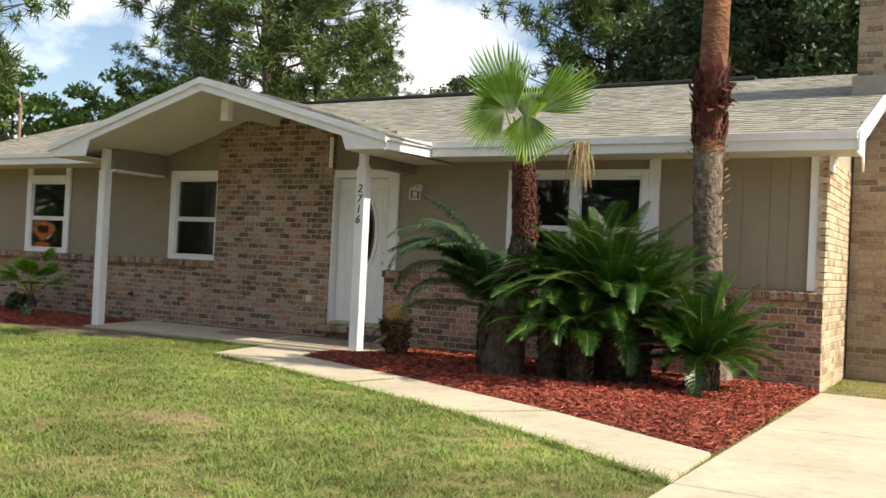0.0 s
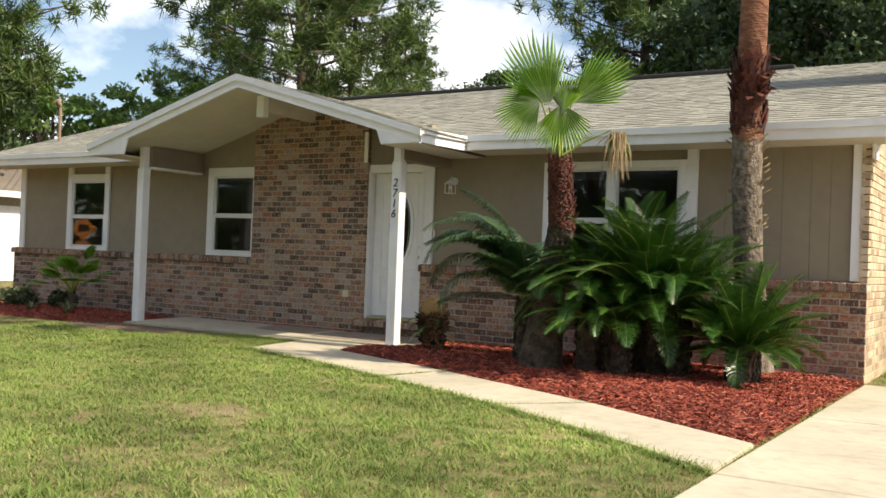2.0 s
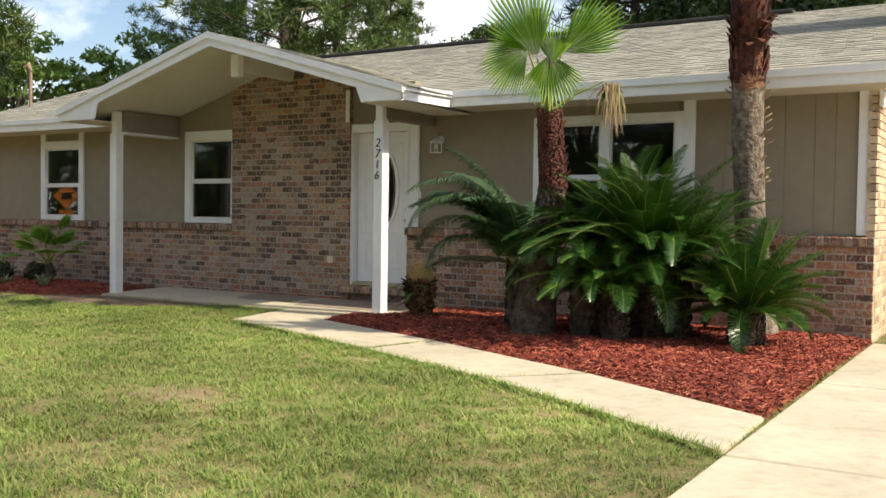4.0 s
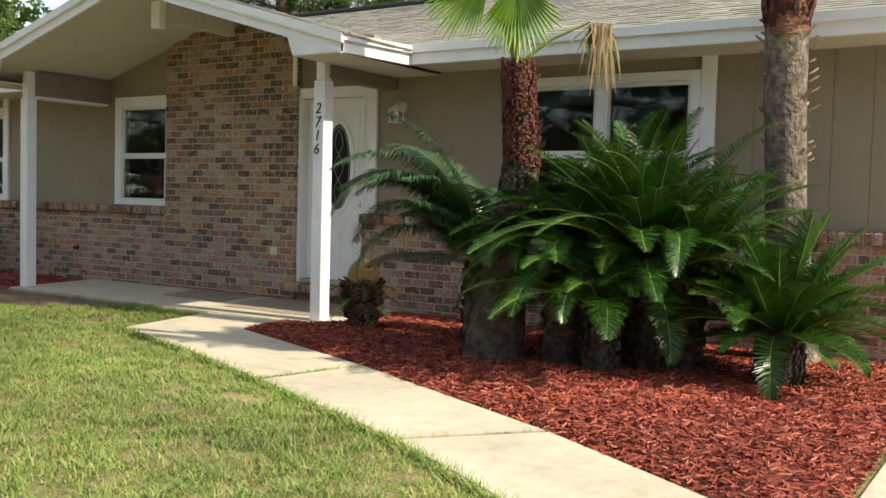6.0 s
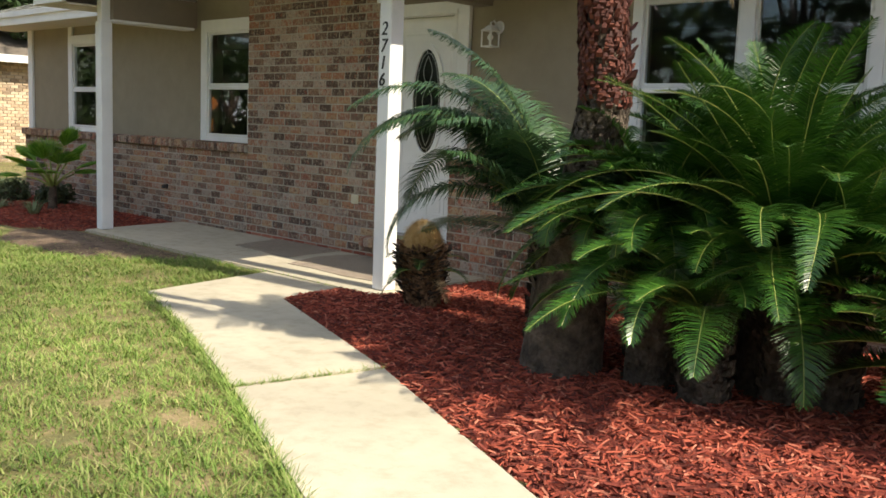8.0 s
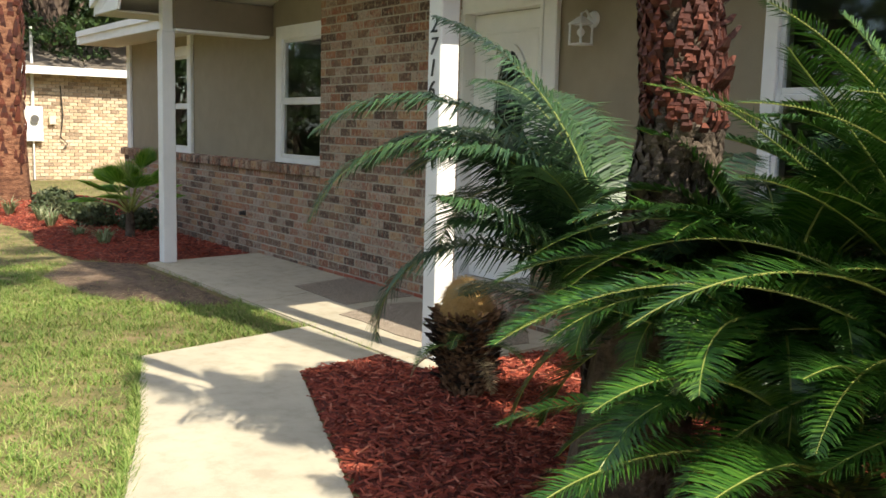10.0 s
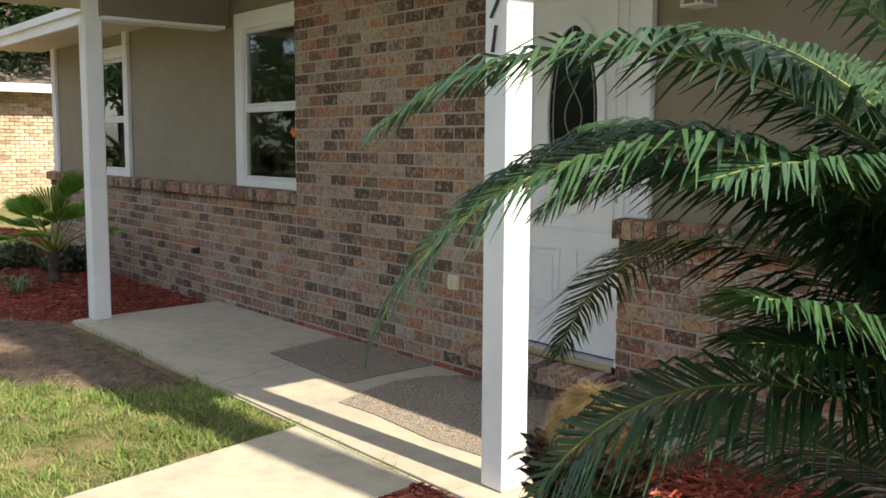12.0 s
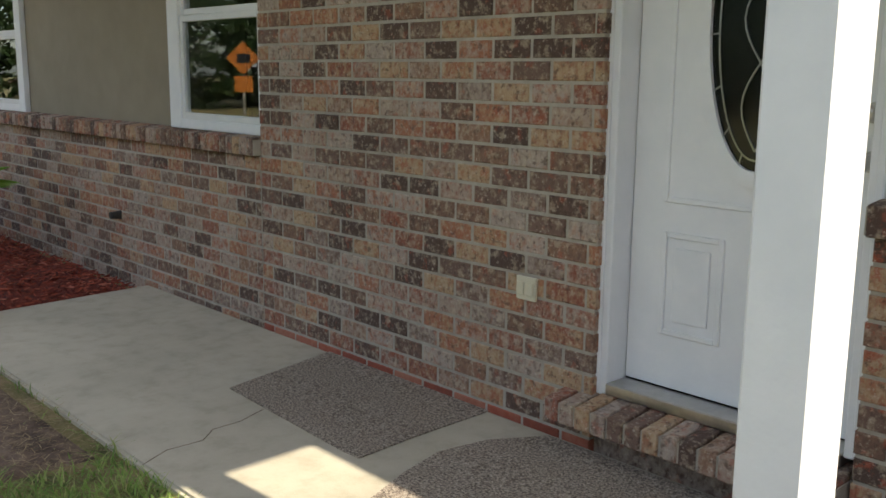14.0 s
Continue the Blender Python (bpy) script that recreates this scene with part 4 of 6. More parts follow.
def cycad(name, at, core_z, fronds, length, label, width=0.13, leaf="sago", seed=0, trunk_r=0.16, low=10, elev=(0.3, 1.45), droop=(1.5, 0.5), leaflets=74, blade=0.011, azimuths=None, clear=0.5, fall=0.25, vee=0.35, wild=0.12, toward=None):
    """A crown of feathery fronds; the first few hang low, the rest rise. Fronds that would hang over the walking line are left off."""
    c = empty(name, (at[0], at[1], 0.0), label, "plant", "plants in the mulch bed")
    r_ = np.random.default_rng(seed)
    tube("trunk", [(0, 0, -0.06), (0, 0, core_z * 0.5), (0, 0, core_z + 0.05)], [trunk_r * 1.15, trunk_r, trunk_r * 0.6], M["dark_bark"], c, 14, 0.08, seed)
    scales("husk", (0, 0, -0.02), (0, 0, core_z), trunk_r * 1.1, trunk_r, 260, 0.045, M["dark_bark"], c, seed, 0.3)
    for i in range(fronds):
        az = i * 2.399963 + r_.uniform(-0.25, 0.25)
        if azimuths:
            az = azimuths[0] + (azimuths[1] - azimuths[0]) * ((i * 0.618) % 1)
        el = None
        if i < low:
            el, dr = r_.uniform(-0.15, 0.35), r_.uniform(1.1, 1.9)
        else:
            u = ((i - low) / max(1, fronds - low)) ** 0.85
            el = elev[0] + (elev[1] - elev[0]) * u + r_.uniform(-wild, wild)
            dr = (droop[0] + (droop[1] - droop[0]) * u) * r_.uniform(0.75, 1.25)
        if toward and i % 4 == 1:
            az, el, dr = r_.uniform(*toward), r_.uniform(0.25, 1.0), r_.uniform(1.1, 1.7)
        L = length * r_.uniform(0.95 - 2.2 * wild, 1.1) * (0.95 if i < low else 1.0)
        root, curl, sd = (0.05 * math.cos(az), 0.05 * math.sin(az), core_z + r_.uniform(-0.04, 0.06)), r_.uniform(-4 * wild, 4 * wild), seed * 100 + i
        P = spray(root, az, el, L, dr, width, 4, curl, sd)[0][:, :2] + np.array(at)
        if np.min(np.linalg.norm(P[:, None] - WALK_LINE[None], axis=2)) < clear:
            continue
        frond(c, root, az, el, L, dr, width * r_.uniform(0.9, 1.1), leaflets, curl=curl, seed=sd, leaf=leaf, blade=blade, fall=fall, vee=vee)
    return c


def fan_leaf(parent, root, hub, out, face, radius, spread=2.4, blades=38, leaf="fan", droop=0.25, seed=0, fold=0.5):
    """A palmate leaf: a petiole from root to hub and pleated blades round the direction out."""
    r_ = np.random.default_rng(seed)
    root, hub = np.array(root, float), np.array(hub, float)
    o = np.array(out, float) / np.linalg.norm(out)
    f = np.array(face, float) - np.dot(face, o) * o
    f /= np.linalg.norm(f)
    sd = np.cross(f, o)
    Q = []
    for i in range(blades):
        a = (i / (blades - 1) - 0.5) * spread
        da = spread / blades / 2
        R = radius * (1 - 0.28 * abs(a / spread * 2) ** 2) * r_.uniform(0.92, 1.05)
        def ray(ang, rr, lift=0.0):
            v = o * math.cos(ang) + sd * math.sin(ang)
            z = np.array([0, 0, -1]) * droop * (rr / radius) ** 2.2 * radius
            return hub + v * rr + f * lift + z
        l1, m1, r1 = ray(a - da * 0.99, R * 0.55, -0.012), ray(a, R * 0.55, 0.016), ray(a + da * 0.99, R * 0.55, -0.012)
        h0 = ray(a, 0.02)
        tip = ray(a + r_.uniform(-0.03, 0.03), R)
        h75l, h75r, h75m = ray(a - da * 0.72, R * 0.78, -0.004), ray(a + da * 0.72, R * 0.78, -0.004), ray(a, R * 0.75, 0.006)
        Q += [[h0, l1, m1, h0], [h0, m1, r1, h0]]
        Q[-2][3], Q[-1][3] = h0 + f * 0.001, h0 + f * 0.001
        Q += [[l1, h75l, h75m, m1], [m1, h75m, h75r, r1], [h75l, tip, tip + sd * 0.002, h75m], [h75m, tip, tip + sd * 0.002, h75r]]
    lf = quads("fan_leaf", Q, M[leaf], parent)
    mid = (root + hub) / 2 + np.array([0, 0, 0.03])
    V, F = tube_arrays([root, mid, hub], [0.018, 0.012, 0.008], 5)
    arrays("petiole", V, F, M["rachis" if leaf != "dead_leaf" else "dead_leaf"], lf)
    return lf


# large cycad, several heads grown into one clump
def crown(parent, at, fronds, length, width, seed, elev, droop, leaflets=120, blade=0.0072, trunk_r=0.13, fall=0.3, vee=0.3, leaf="sago", spread=0.35, az0=0.0, az1=2 * math.pi, low=0, base=(0, 0), clear=0.55):
    """One head of fronds on its own short trunk, under a plant whose base is given."""
    r_ = np.random.default_rng(seed)
    x, y, z = at
    tube("trunk", [(x, y, -0.06), (x, y, z * 0.5), (x, y, z + 0.05)], [trunk_r * 1.15, trunk_r, trunk_r * 0.6], M["dark_bark"], parent, 14, 0.08, seed)
    scales("husk", (x, y, -0.02), (x, y, z), trunk_r * 1.1, trunk_r, 200, 0.045, M["dark_bark"], parent, seed, 0.5)
    for i in range(fronds):
        u = i / fronds
        az = az0 + (az1 - az0) * ((i * 0.618034 + r_.uniform(-0.03, 0.03)) % 1)
        el = elev[0] + (elev[1] - elev[0]) * u ** 0.9 + r_.normal(0, 0.12)
        dr = (droop[0] + (droop[1] - droop[0]) * u) * r_.uniform(0.7, 1.3)
        if i < low:
            el, dr = r_.uniform(-0.1, 0.3), r_.uniform(1.2, 1.9)
        L = length * r_.uniform(0.72, 1.12)
        root = (x + 0.06 * math.cos(az), y + 0.06 * math.sin(az), z + r_.uniform(-0.05, 0.07))
        curl, sd, wd = r_.normal(0, spread), seed * 100 + i, width * r_.uniform(0.85, 1.15)
        P = spray(root, az, el, L, dr, width, 4, curl, sd)[0][:, :2] + np.array(base)
        if np.min(np.linalg.norm(P[:, None] - WALK_LINE[None], axis=2)) < clear:
            continue
        frond(parent, root, az, el, L, dr, wd, leaflets, curl=curl, seed=sd, leaf=leaf, blade=blade * r_.uniform(0.85, 1.15), fall=fall * r_.uniform(0.5, 1.5), vee=vee + r_.uniform(-0.15, 0.2))


SB = (4.70, -1.62)
sp = empty("sago_palm", (SB[0], SB[1], 0.0), "large glossy dark green sago palm with several heads in mulch", "plant", "plants in the mulch bed")
crown(sp, (0.05, 0.05, 0.62), 60, 1.16, 0.17, 3, (0.2, 1.5), (1.3, 0.55), base=SB, low=3, trunk_r=0.17)
crown(sp, (-0.44, -0.30, 0.90), 38, 0.68, 0.15, 4, (0.1, 1.35), (1.9, 1.0), base=SB, trunk_r=0.12)
crown(sp, (0.36, 0.0, 0.62), 42, 0.98, 0.16, 5, (0.2, 1.3), (1.3, 0.6), base=SB, trunk_r=0.12)
crown(sp, (-0.10, -0.38, 0.42), 18, 0.92, 0.16, 6, (0.25, 1.25), (1.5, 1.1), base=SB, trunk_r=0.11, az0=2.6, az1=5.6)
crown(sp, (-0.22, 0.28, 0.95), 30, 0.96, 0.15, 8, (0.5, 1.5), (1.5, 0.7), base=SB, trunk_r=0.10)
crown(sp, (-0.30, -0.22, 0.72), 9, 1.0, 0.17, 9, (0.2, 0.8), (1.5, 1.2), base=SB, trunk_r=0.08, az0=3.6, az1=4.8, clear=0.5)
crown(sp, (0.15, -0.12, 0.62), 26, 1.32, 0.17, 10, (0.85, 1.38), (1.7, 0.9), base=SB, trunk_r=0.08, az0=3.9, az1=6.1)
# small cycad
cycad("sago_palm", (5.72, -1.70), 0.34, 60, 0.80, "small glossy green sago palm with stiff fronds in red mulch", 0.15, seed=7, trunk_r=0.15, low=3, elev=(0.15, 1.45), droop=(0.9, 0.3), leaflets=72, blade=0.0105, vee=0.5, fall=0.12)
# cycad with long feather fronds
fe = empty("feather_palm", (3.50, -1.80, 0.0), "feathery gray-green palm with long arching fronds in red mulch", "plant", "plants in the mulch bed")
tube("trunk", [(0, 0, -0.06), (0, 0, 0.33), (0, 0, 0.70)], [0.125, 0.11, 0.07], M["dark_bark"], fe, 14, 0.08, 11)
scales("husk", (0, 0, -0.02), (0, 0, 0.66), 0.12, 0.11, 260, 0.045, M["dark_bark"], fe, 11, 0.5)
ARCHES = [(3.20, 1.45, 1.40, 1.50), (2.85, 1.38, 1.30, 1.40), (3.75, 1.50, 1.42, 1.20), (4.10, 1.30, 1.60, 2.60), (3.98, 1.40, 1.62, 2.15), (3.74, 1.35, 1.45, 2.20), (3.45, 1.30, 1.32, 2.00), (3.10, 1.00, 1.53, 2.30), (2.98, 0.22, 1.25, 0.70), (2.70, 1.45, 1.34, 2.20), (3.30, 1.15, 1.25, 1.30), (4.40, 1.45, 1.12, 1.80), (2.30, 1.15, 1.15, 1.20), (5.00, 1.20, 0.85, 0.90), (1.50, 1.45, 0.98, 1.60), (3.62, 1.15, 1.35, 1.70), (3.90, 0.90, 1.23, 2.60)]
r_ = np.random.default_rng(31)
for i, (az, el, L, dr) in enumerate(ARCHES + [(r_.uniform(0, 6.28), r_.uniform(0.9, 1.4), r_.uniform(0.7, 1.1), r_.uniform(0.8, 1.6)) for k in range(4)]):
    frond(fe, (0.04 * math.cos(az), 0.04 * math.sin(az), 0.66 + r_.uniform(-0.03, 0.05)), az, el, L, dr, 0.30 * r_.uniform(0.9, 1.08), 150, curl=r_.uniform(-0.12, 0.12), seed=1100 + i, leaf="feather", blade=0.009, fall=0.55, vee=0.12)

# cut-back cycad stub
st = empty("sago_stub", (2.13, -1.46, 0), "cut-back sago palm stub with a golden fibrous top", "plant", "plants in the mulch bed")
tube("trunk", [(0, 0, -0.06), (0, 0, 0.12), (-0.01, 0, 0.34), (-0.015, 0, 0.45)], [0.075, 0.085, 0.115, 0.11], M["dark_bark"], st, 16, 0.08, 4)
scales("husk", (0, 0, -0.01), (-0.01, 0, 0.22), 0.10, 0.125, 520, 0.035, M["husk"], st, 5, 0.75)
scales("husk", (-0.01, 0, 0.16), (-0.015, 0, 0.45), 0.12, 0.145, 760, 0.036, M["husk"], st, 15, 0.95)
scales("dark_husk", (-0.02, 0, 0.10), (-0.03, 0, 0.42), 0.13, 0.155, 260, 0.05, M["dark_bark"], st, 16, 1.15)
bm = bmesh.new()
bmesh.ops.create_uvsphere(bm, u_segments=30, v_segments=20, radius=1, matrix=Matrix.Translation((-0.015, 0, 0.48)) @ Matrix.Diagonal((0.125, 0.125, 0.15, 1)))
for v in bm.verts:
    v.co += 0.012 * noise.noise_vector(v.co * 24)
part("fibrous_top", bm, M["crown_fluff"], st, "golden fibrous top")
r_ = np.random.default_rng(61)
n = 3600
up = r_.uniform(-0.15, 1.0, n)
a = r_.uniform(0, 2 * np.pi, n)
rr = np.sqrt(1 - np.clip(up, 0, 1) ** 2)
O = np.stack([np.cos(a) * rr, np.sin(a) * rr, up], 1)
P0 = O * [0.125, 0.125, 0.148] + [-0.015, 0, 0.48]
T = np.cross(O, np.stack([-np.sin(a), np.cos(a), 0 * a], 1) * -1.0)
T = T + O * r_.uniform(0.1, 0.7, (n, 1)) + r_.normal(0, 0.25, (n, 3))
T /= np.linalg.norm(T, axis=1)[:, None]
S = np.cross(O, T)
S *= 0.0018
Ls = r_.uniform(0.02, 0.055, (n, 1))
tagged(quads("fibre", np.stack([P0 - S, P0 + S, P0 + T * Ls + S * 0.4, P0 + T * Ls - S * 0.4], 1), M["crown_fluff"], st), kind="stuff")
for i in range(9):
    a = 0.7 * i + 1.9
    frond(st, (0.09 * math.cos(a), 0.09 * math.sin(a), 0.24 + 0.05 * (i % 3)), a, -0.1 + 0.3 * (i % 3), 0.26, 1.3, 0.07, 30, seed=900 + i, leaf="sago" if i % 3 else "dead_leaf", blade=0.006)

# fan palm
fp = empty("fan_palm", (4.01, -2.06, 0), "young fan palm with a shaggy red-brown trunk and bright green leaves", "palm tree")
TP = [(-0.22, 0.01, -0.06), (-0.2, 0.01, 0.2), (-0.15, 0.02, 0.75), (-0.08, 0.0, 1.15), (-0.02, -0.02, 1.5), (-0.03, -0.1, 2.12)]
tube("trunk", TP, [0.235, 0.205, 0.155, 0.11, 0.09, 0.07], M["dark_bark"], fp, 20, 0.06, 9)
scales("husk", (-0.12, 0.01, 0.85), (-0.02, -0.01, 1.45), 0.15, 0.13, 420, 0.05, M["dark_bark"], fp, 19, 0.12)
scales("husk", (-0.02, -0.01, 1.4), (-0.03, -0.1, 2.12), 0.135, 0.115, 1000, 0.034, M["boot"], fp, 10, 0.22)
scales("husk", (0, 0, 1.5), (-0.03, -0.1, 2.1), 0.11, 0.09, 26, 0.06, M["boot"], fp, 14, 0.8)
RV, FV = np.array([0.866, 0.5, 0.0]), np.array([0.5, -0.866, 0.15])
CR = np.array([-0.04, -0.12, 2.12])
for i, (r_px, up_px, ox, oz, rad, spr, dr, fc) in enumerate((
        (-0.11, 0.50, -0.40, 1.0, 0.80, 1.35, 0.0, 0.0), (0.11, 0.54, 0.85, 0.62, 0.68, 1.25, -0.03, 0.1),
        (0.0, 0.52, 0.04, -1.0, 0.56, 1.75, 0.0, 0.3), (-0.2, 0.54, -1.0, -0.40, 0.48, 2.1, 0.2, 0.2),
        (0.02, 0.42, 0.15, 1.0, 0.50, 1.2, 0.0, -0.5))):
    fan_leaf(fp, CR, CR + RV * r_px + np.array([0, 0, up_px]) + FV * (0.03 + 0.03 * i), RV * ox + np.array([0, 0, oz]) + FV * fc, FV + RV * (0.25 if i % 2 else -0.25), rad, spr, seed=20 + i, droop=dr, leaf="fan", blades=int(13 * spr) + 3)
hub = CR + RV * 0.5 + np.array([0, 0, 0.27]) + FV * 0.1
fan_leaf(fp, CR, hub, RV * 0.6 + np.array([0, 0, -0.9]), FV, 0.26, 1.4, 20, "fan", 0.3, 41)
r_ = np.random.default_rng(8)
Q = []
for i in range(64):
    p = hub + RV * r_.uniform(0.0, 0.15) + FV * r_.uniform(-0.05, 0.05) + np.array([0, 0, -0.02])
    L = r_.uniform(0.12, 0.5)
    w = RV * 0.006
    k = FV * r_.uniform(-0.05, 0.05) + RV * r_.normal(0.0, 0.035)
    m_, e_ = p + np.array([0, 0, -L * 0.5]) + k, p + np.array([0, 0, -L]) + k * 1.5
    Q += [[p - w, p + w, m_ + w, m_ - w], [m_ - w, m_ + w, e_ + w * 0.2, e_ - w * 0.2]]
quads("dead_leaf", Q, M["dead_leaf"], fp, "dry hanging leaf")

# tall palm trunk
tp = empty("tall_palm", (5.55, -0.66, 0), "tall fan palm with a gray ringed trunk, red-brown above", "palm tree")
TR = [((0.0, 0.02, -0.06), 0.235), ((0, 0, 0.15), 0.195), ((-0.01, -0.06, 0.6), 0.155), ((-0.04, -0.15, 1.2), 0.146), ((-0.05, -0.28, 2.0), 0.148), ((-0.045, -0.34, 2.45), 0.148)]
tube("trunk", [p for p, r in TR], [r for p, r in TR], M["gray_bark"], tp, 28, 0.03, 3)
UP = [((-0.045, -0.34, 2.40), 0.145), ((-0.03, -0.38, 2.9), 0.138), ((0.0, -0.42, 3.4), 0.135), ((0.02, -0.45, 4.2), 0.132), ((0.05, -0.5, 6.0), 0.15), ((0.05, -0.5, 8.6), 0.15)]
tube("upper_trunk", [p for p, r in UP], [r for p, r in UP], M["red_bark"], tp, 28, 0.05, 4)
scales("husk", (-0.045, -0.34, 2.45), (-0.02, -0.40, 3.15), 0.155, 0.150, 120, 0.13, M["boot"], tp, 12, 0.25)
scales("splinter", (-0.04, -0.15, 1.5), (-0.045, -0.34, 2.5), 0.165, 0.165, 60, 0.05, M["dead_leaf"], tp, 13, 0.9)
scales("peel", (-0.035, -0.37, 2.78), (-0.03, -0.39, 3.02), 0.158, 0.158, 46, 0.085, M["boot"], tp, 17, 0.75)
scales("peel", (-0.045, -0.34, 2.42), (-0.04, -0.36, 2.7), 0.158, 0.156, 50, 0.09, M["boot"], tp, 18, 0.2)
for i in range(16):
    a = -1.3 + 0.35 * (i % 6) + 0.1 * i
    z = 2.72 + 0.035 * i
    o = np.array([math.cos(a), math.sin(a), 0])
    sdv = np.array([-math.sin(a), math.cos(a), 0])
    p = np.array([-0.03, -0.38, z]) + o * 0.14
    Q = [[p - sdv * 0.05, p + sdv * 0.05, p + sdv * 0.04 + o * 0.06 + [0, 0, 0.08], p - sdv * 0.04 + o * 0.07 + [0, 0, 0.08]],
         [p - sdv * 0.04 + o * 0.07 + [0, 0, 0.08], p + sdv * 0.04 + o * 0.06 + [0, 0, 0.08], p + sdv * 0.02 + o * 0.15 + [0, 0, 0.05], p - sdv * 0.02 + o * 0.16 + [0, 0, 0.03]]]
    hs = quads("boot", Q, M["boot"], tp)
for i in range(18):
    a, e = i * 2.4, 0.9 - 1.6 * (i / 18)
    o = np.array([math.cos(a) * math.cos(e), math.sin(a) * math.cos(e), math.sin(e)])
    fan_leaf(tp, (0.05, -0.5, 8.6), np.array([0.05, -0.5, 8.7]) + o * 0.8, o, (-o[0] * 0.5, -o[1] * 0.5, 1), 0.75, 2.4, 22, "fan", 0.3, 60 + i)

# left bed
lp = empty("small_fan_palm", (-5.25, -0.85, -0.02), "small green fan palm in the red mulch by the wall", "plant", "plants in the mulch bed")
tube("trunk", [(0, 0, -0.04), (0, 0, 0.25), (0.0, 0, 0.4)], [0.06, 0.05, 0.03], M["dark_bark"], lp, 10, 0.1, 2)
for i in range(13):
    a, e = i * 2.4 + 0.5, 1.2 - 0.08 * i
    o = np.array([math.cos(a) * math.cos(e), math.sin(a) * math.cos(e), math.sin(e)])
    fan_leaf(lp, (0, 0, 0.32), np.array([0, 0, 0.38]) + o * (0.34 if i else 0.5), o, (-o[0], -o[1], 1), 0.42, 1.7, 20, "fan", 0.25, 80 + i)


def tuft(x, y, count, length, mat_, label, seed, name="liriope"):
    t = empty(name, (x, y, -0.03), label, "plant", "plants in the mulch bed")
    r_ = np.random.default_rng(seed)
    Q = []
    for i in range(count):
        a, L = r_.uniform(0, 6.28), length * r_.uniform(0.6, 1.1)
        o = np.array([math.cos(a), math.sin(a), 0])
        sd = np.array([-math.sin(a), math.cos(a), 0]) * 0.006
        b = o * 0.03 * r_.random()
        p1 = b + o * L * 0.25 + np.array([0, 0, L * 0.55])
        p2 = p1 + o * L * 0.4 + np.array([0, 0, L * r_.uniform(-0.1, 0.2)])
        Q += [[b - sd, b + sd, p1 + sd, p1 - sd], [p1 - sd, p1 + sd, p2 + sd * 0.2, p2 - sd * 0.2]]
    quads("leaves", Q, M[mat_], t)
    return t


def shrub(x, y, r, h, mat_, label, seed, count=900):
    t = empty("shrub", (x, y, -0.03), label, "shrub", "plants in the mulch bed")
    r_ = np.random.default_rng(seed)
    for i in range(7):
        a = i * 0.9
        tube("stem", [(0, 0, 0), (r * 0.5 * math.cos(a), r * 0.5 * math.sin(a), h * 0.7)], [0.012, 0.004], M["dark_bark"], t, 5)
    d = r_.normal(size=(count, 3))
    d /= np.linalg.norm(d, axis=1)[:, None]
    R = r_.uniform(0.45, 1.0, (count, 1)) ** 0.6 * (1 + 0.25 * np.sin(d[:, :1] * 5 + seed) * np.cos(d[:, 1:2] * 4))
    C = d * R * np.array([r, r, h * 0.55]) + np.array([0, 0, h * 0.55])
    quads("foliage", leaf_cards(C, 0.045, r_), M[mat_], t)
    return t


def leaf_cards(C, size, r_):
    n = len(C)
    u = r_.normal(size=(n, 3))
    u /= np.linalg.norm(u, axis=1)[:, None]
    v = np.cross(u, r_.normal(size=(n, 3)))
    v /= np.linalg.norm(v, axis=1)[:, None]
    s = (size * r_.uniform(0.5, 1.2, (n, 1)))
    return np.stack([C - u * s, C - v * s * 0.45, C + u * s, C + v * s * 0.45], 1)


for i, (x, y, L) in enumerate(((-4.75, -1.3, 0.34), (-6.9, -1.35, 0.4), (-7.6, -1.3, 0.38), (-8.6, -1.5, 0.4), (-9.6, -1.6, 0.36), (-5.6, -1.35, 0.25))):
    tuft(x, y, 90, L, "strap", "small tuft of striped strap leaves in red mulch", i)
for i, (x, y, r, h) in enumerate(((-6.6, -0.85, 0.28, 0.34), (-7.5, -0.8, 0.26, 0.3), (-8.5, -0.9, 0.32, 0.36), (-9.4, -0.7, 0.3, 0.32), (-6.0, -0.5, 0.24, 0.3))):
    shrub(x, y, r, h, "shrub", "low gray-green shrub in red mulch beside the wall", i)
lt = empty("palm_trunk", (-11.2, -1.0, -0.05), "thick red-brown palm trunk in the far mulch bed", "palm tree")
tube("trunk", [(0, 0, -0.05), (0, 0, 0.4), (-0.05, 0, 2.0), (-0.1, 0.1, 5.0), (-0.1, 0.1, 9)], [0.42, 0.34, 0.27, 0.25, 0.25], M["red_bark"], lt, 24, 0.05, 5)
scales("husk", (0, 0, 0.2), (-0.1, 0.1, 5.0), 0.34, 0.25, 380, 0.14, M["boot"], lt, 15, 0.12)
for i in range(16):
    a, e = i * 2.4, 0.9 - 1.5 * (i / 16)
    o = np.array([math.cos(a) * math.cos(e), math.sin(a) * math.cos(e), math.sin(e)])
    fan_leaf(lt, (-0.1, 0.1, 9.0), np.array([-0.1, 0.1, 9.0]) + o * 0.8, o, (-o[0] * 0.5, -o[1] * 0.5, 1), 0.8, 2.4, 20, "fan", 0.3, 160 + i)


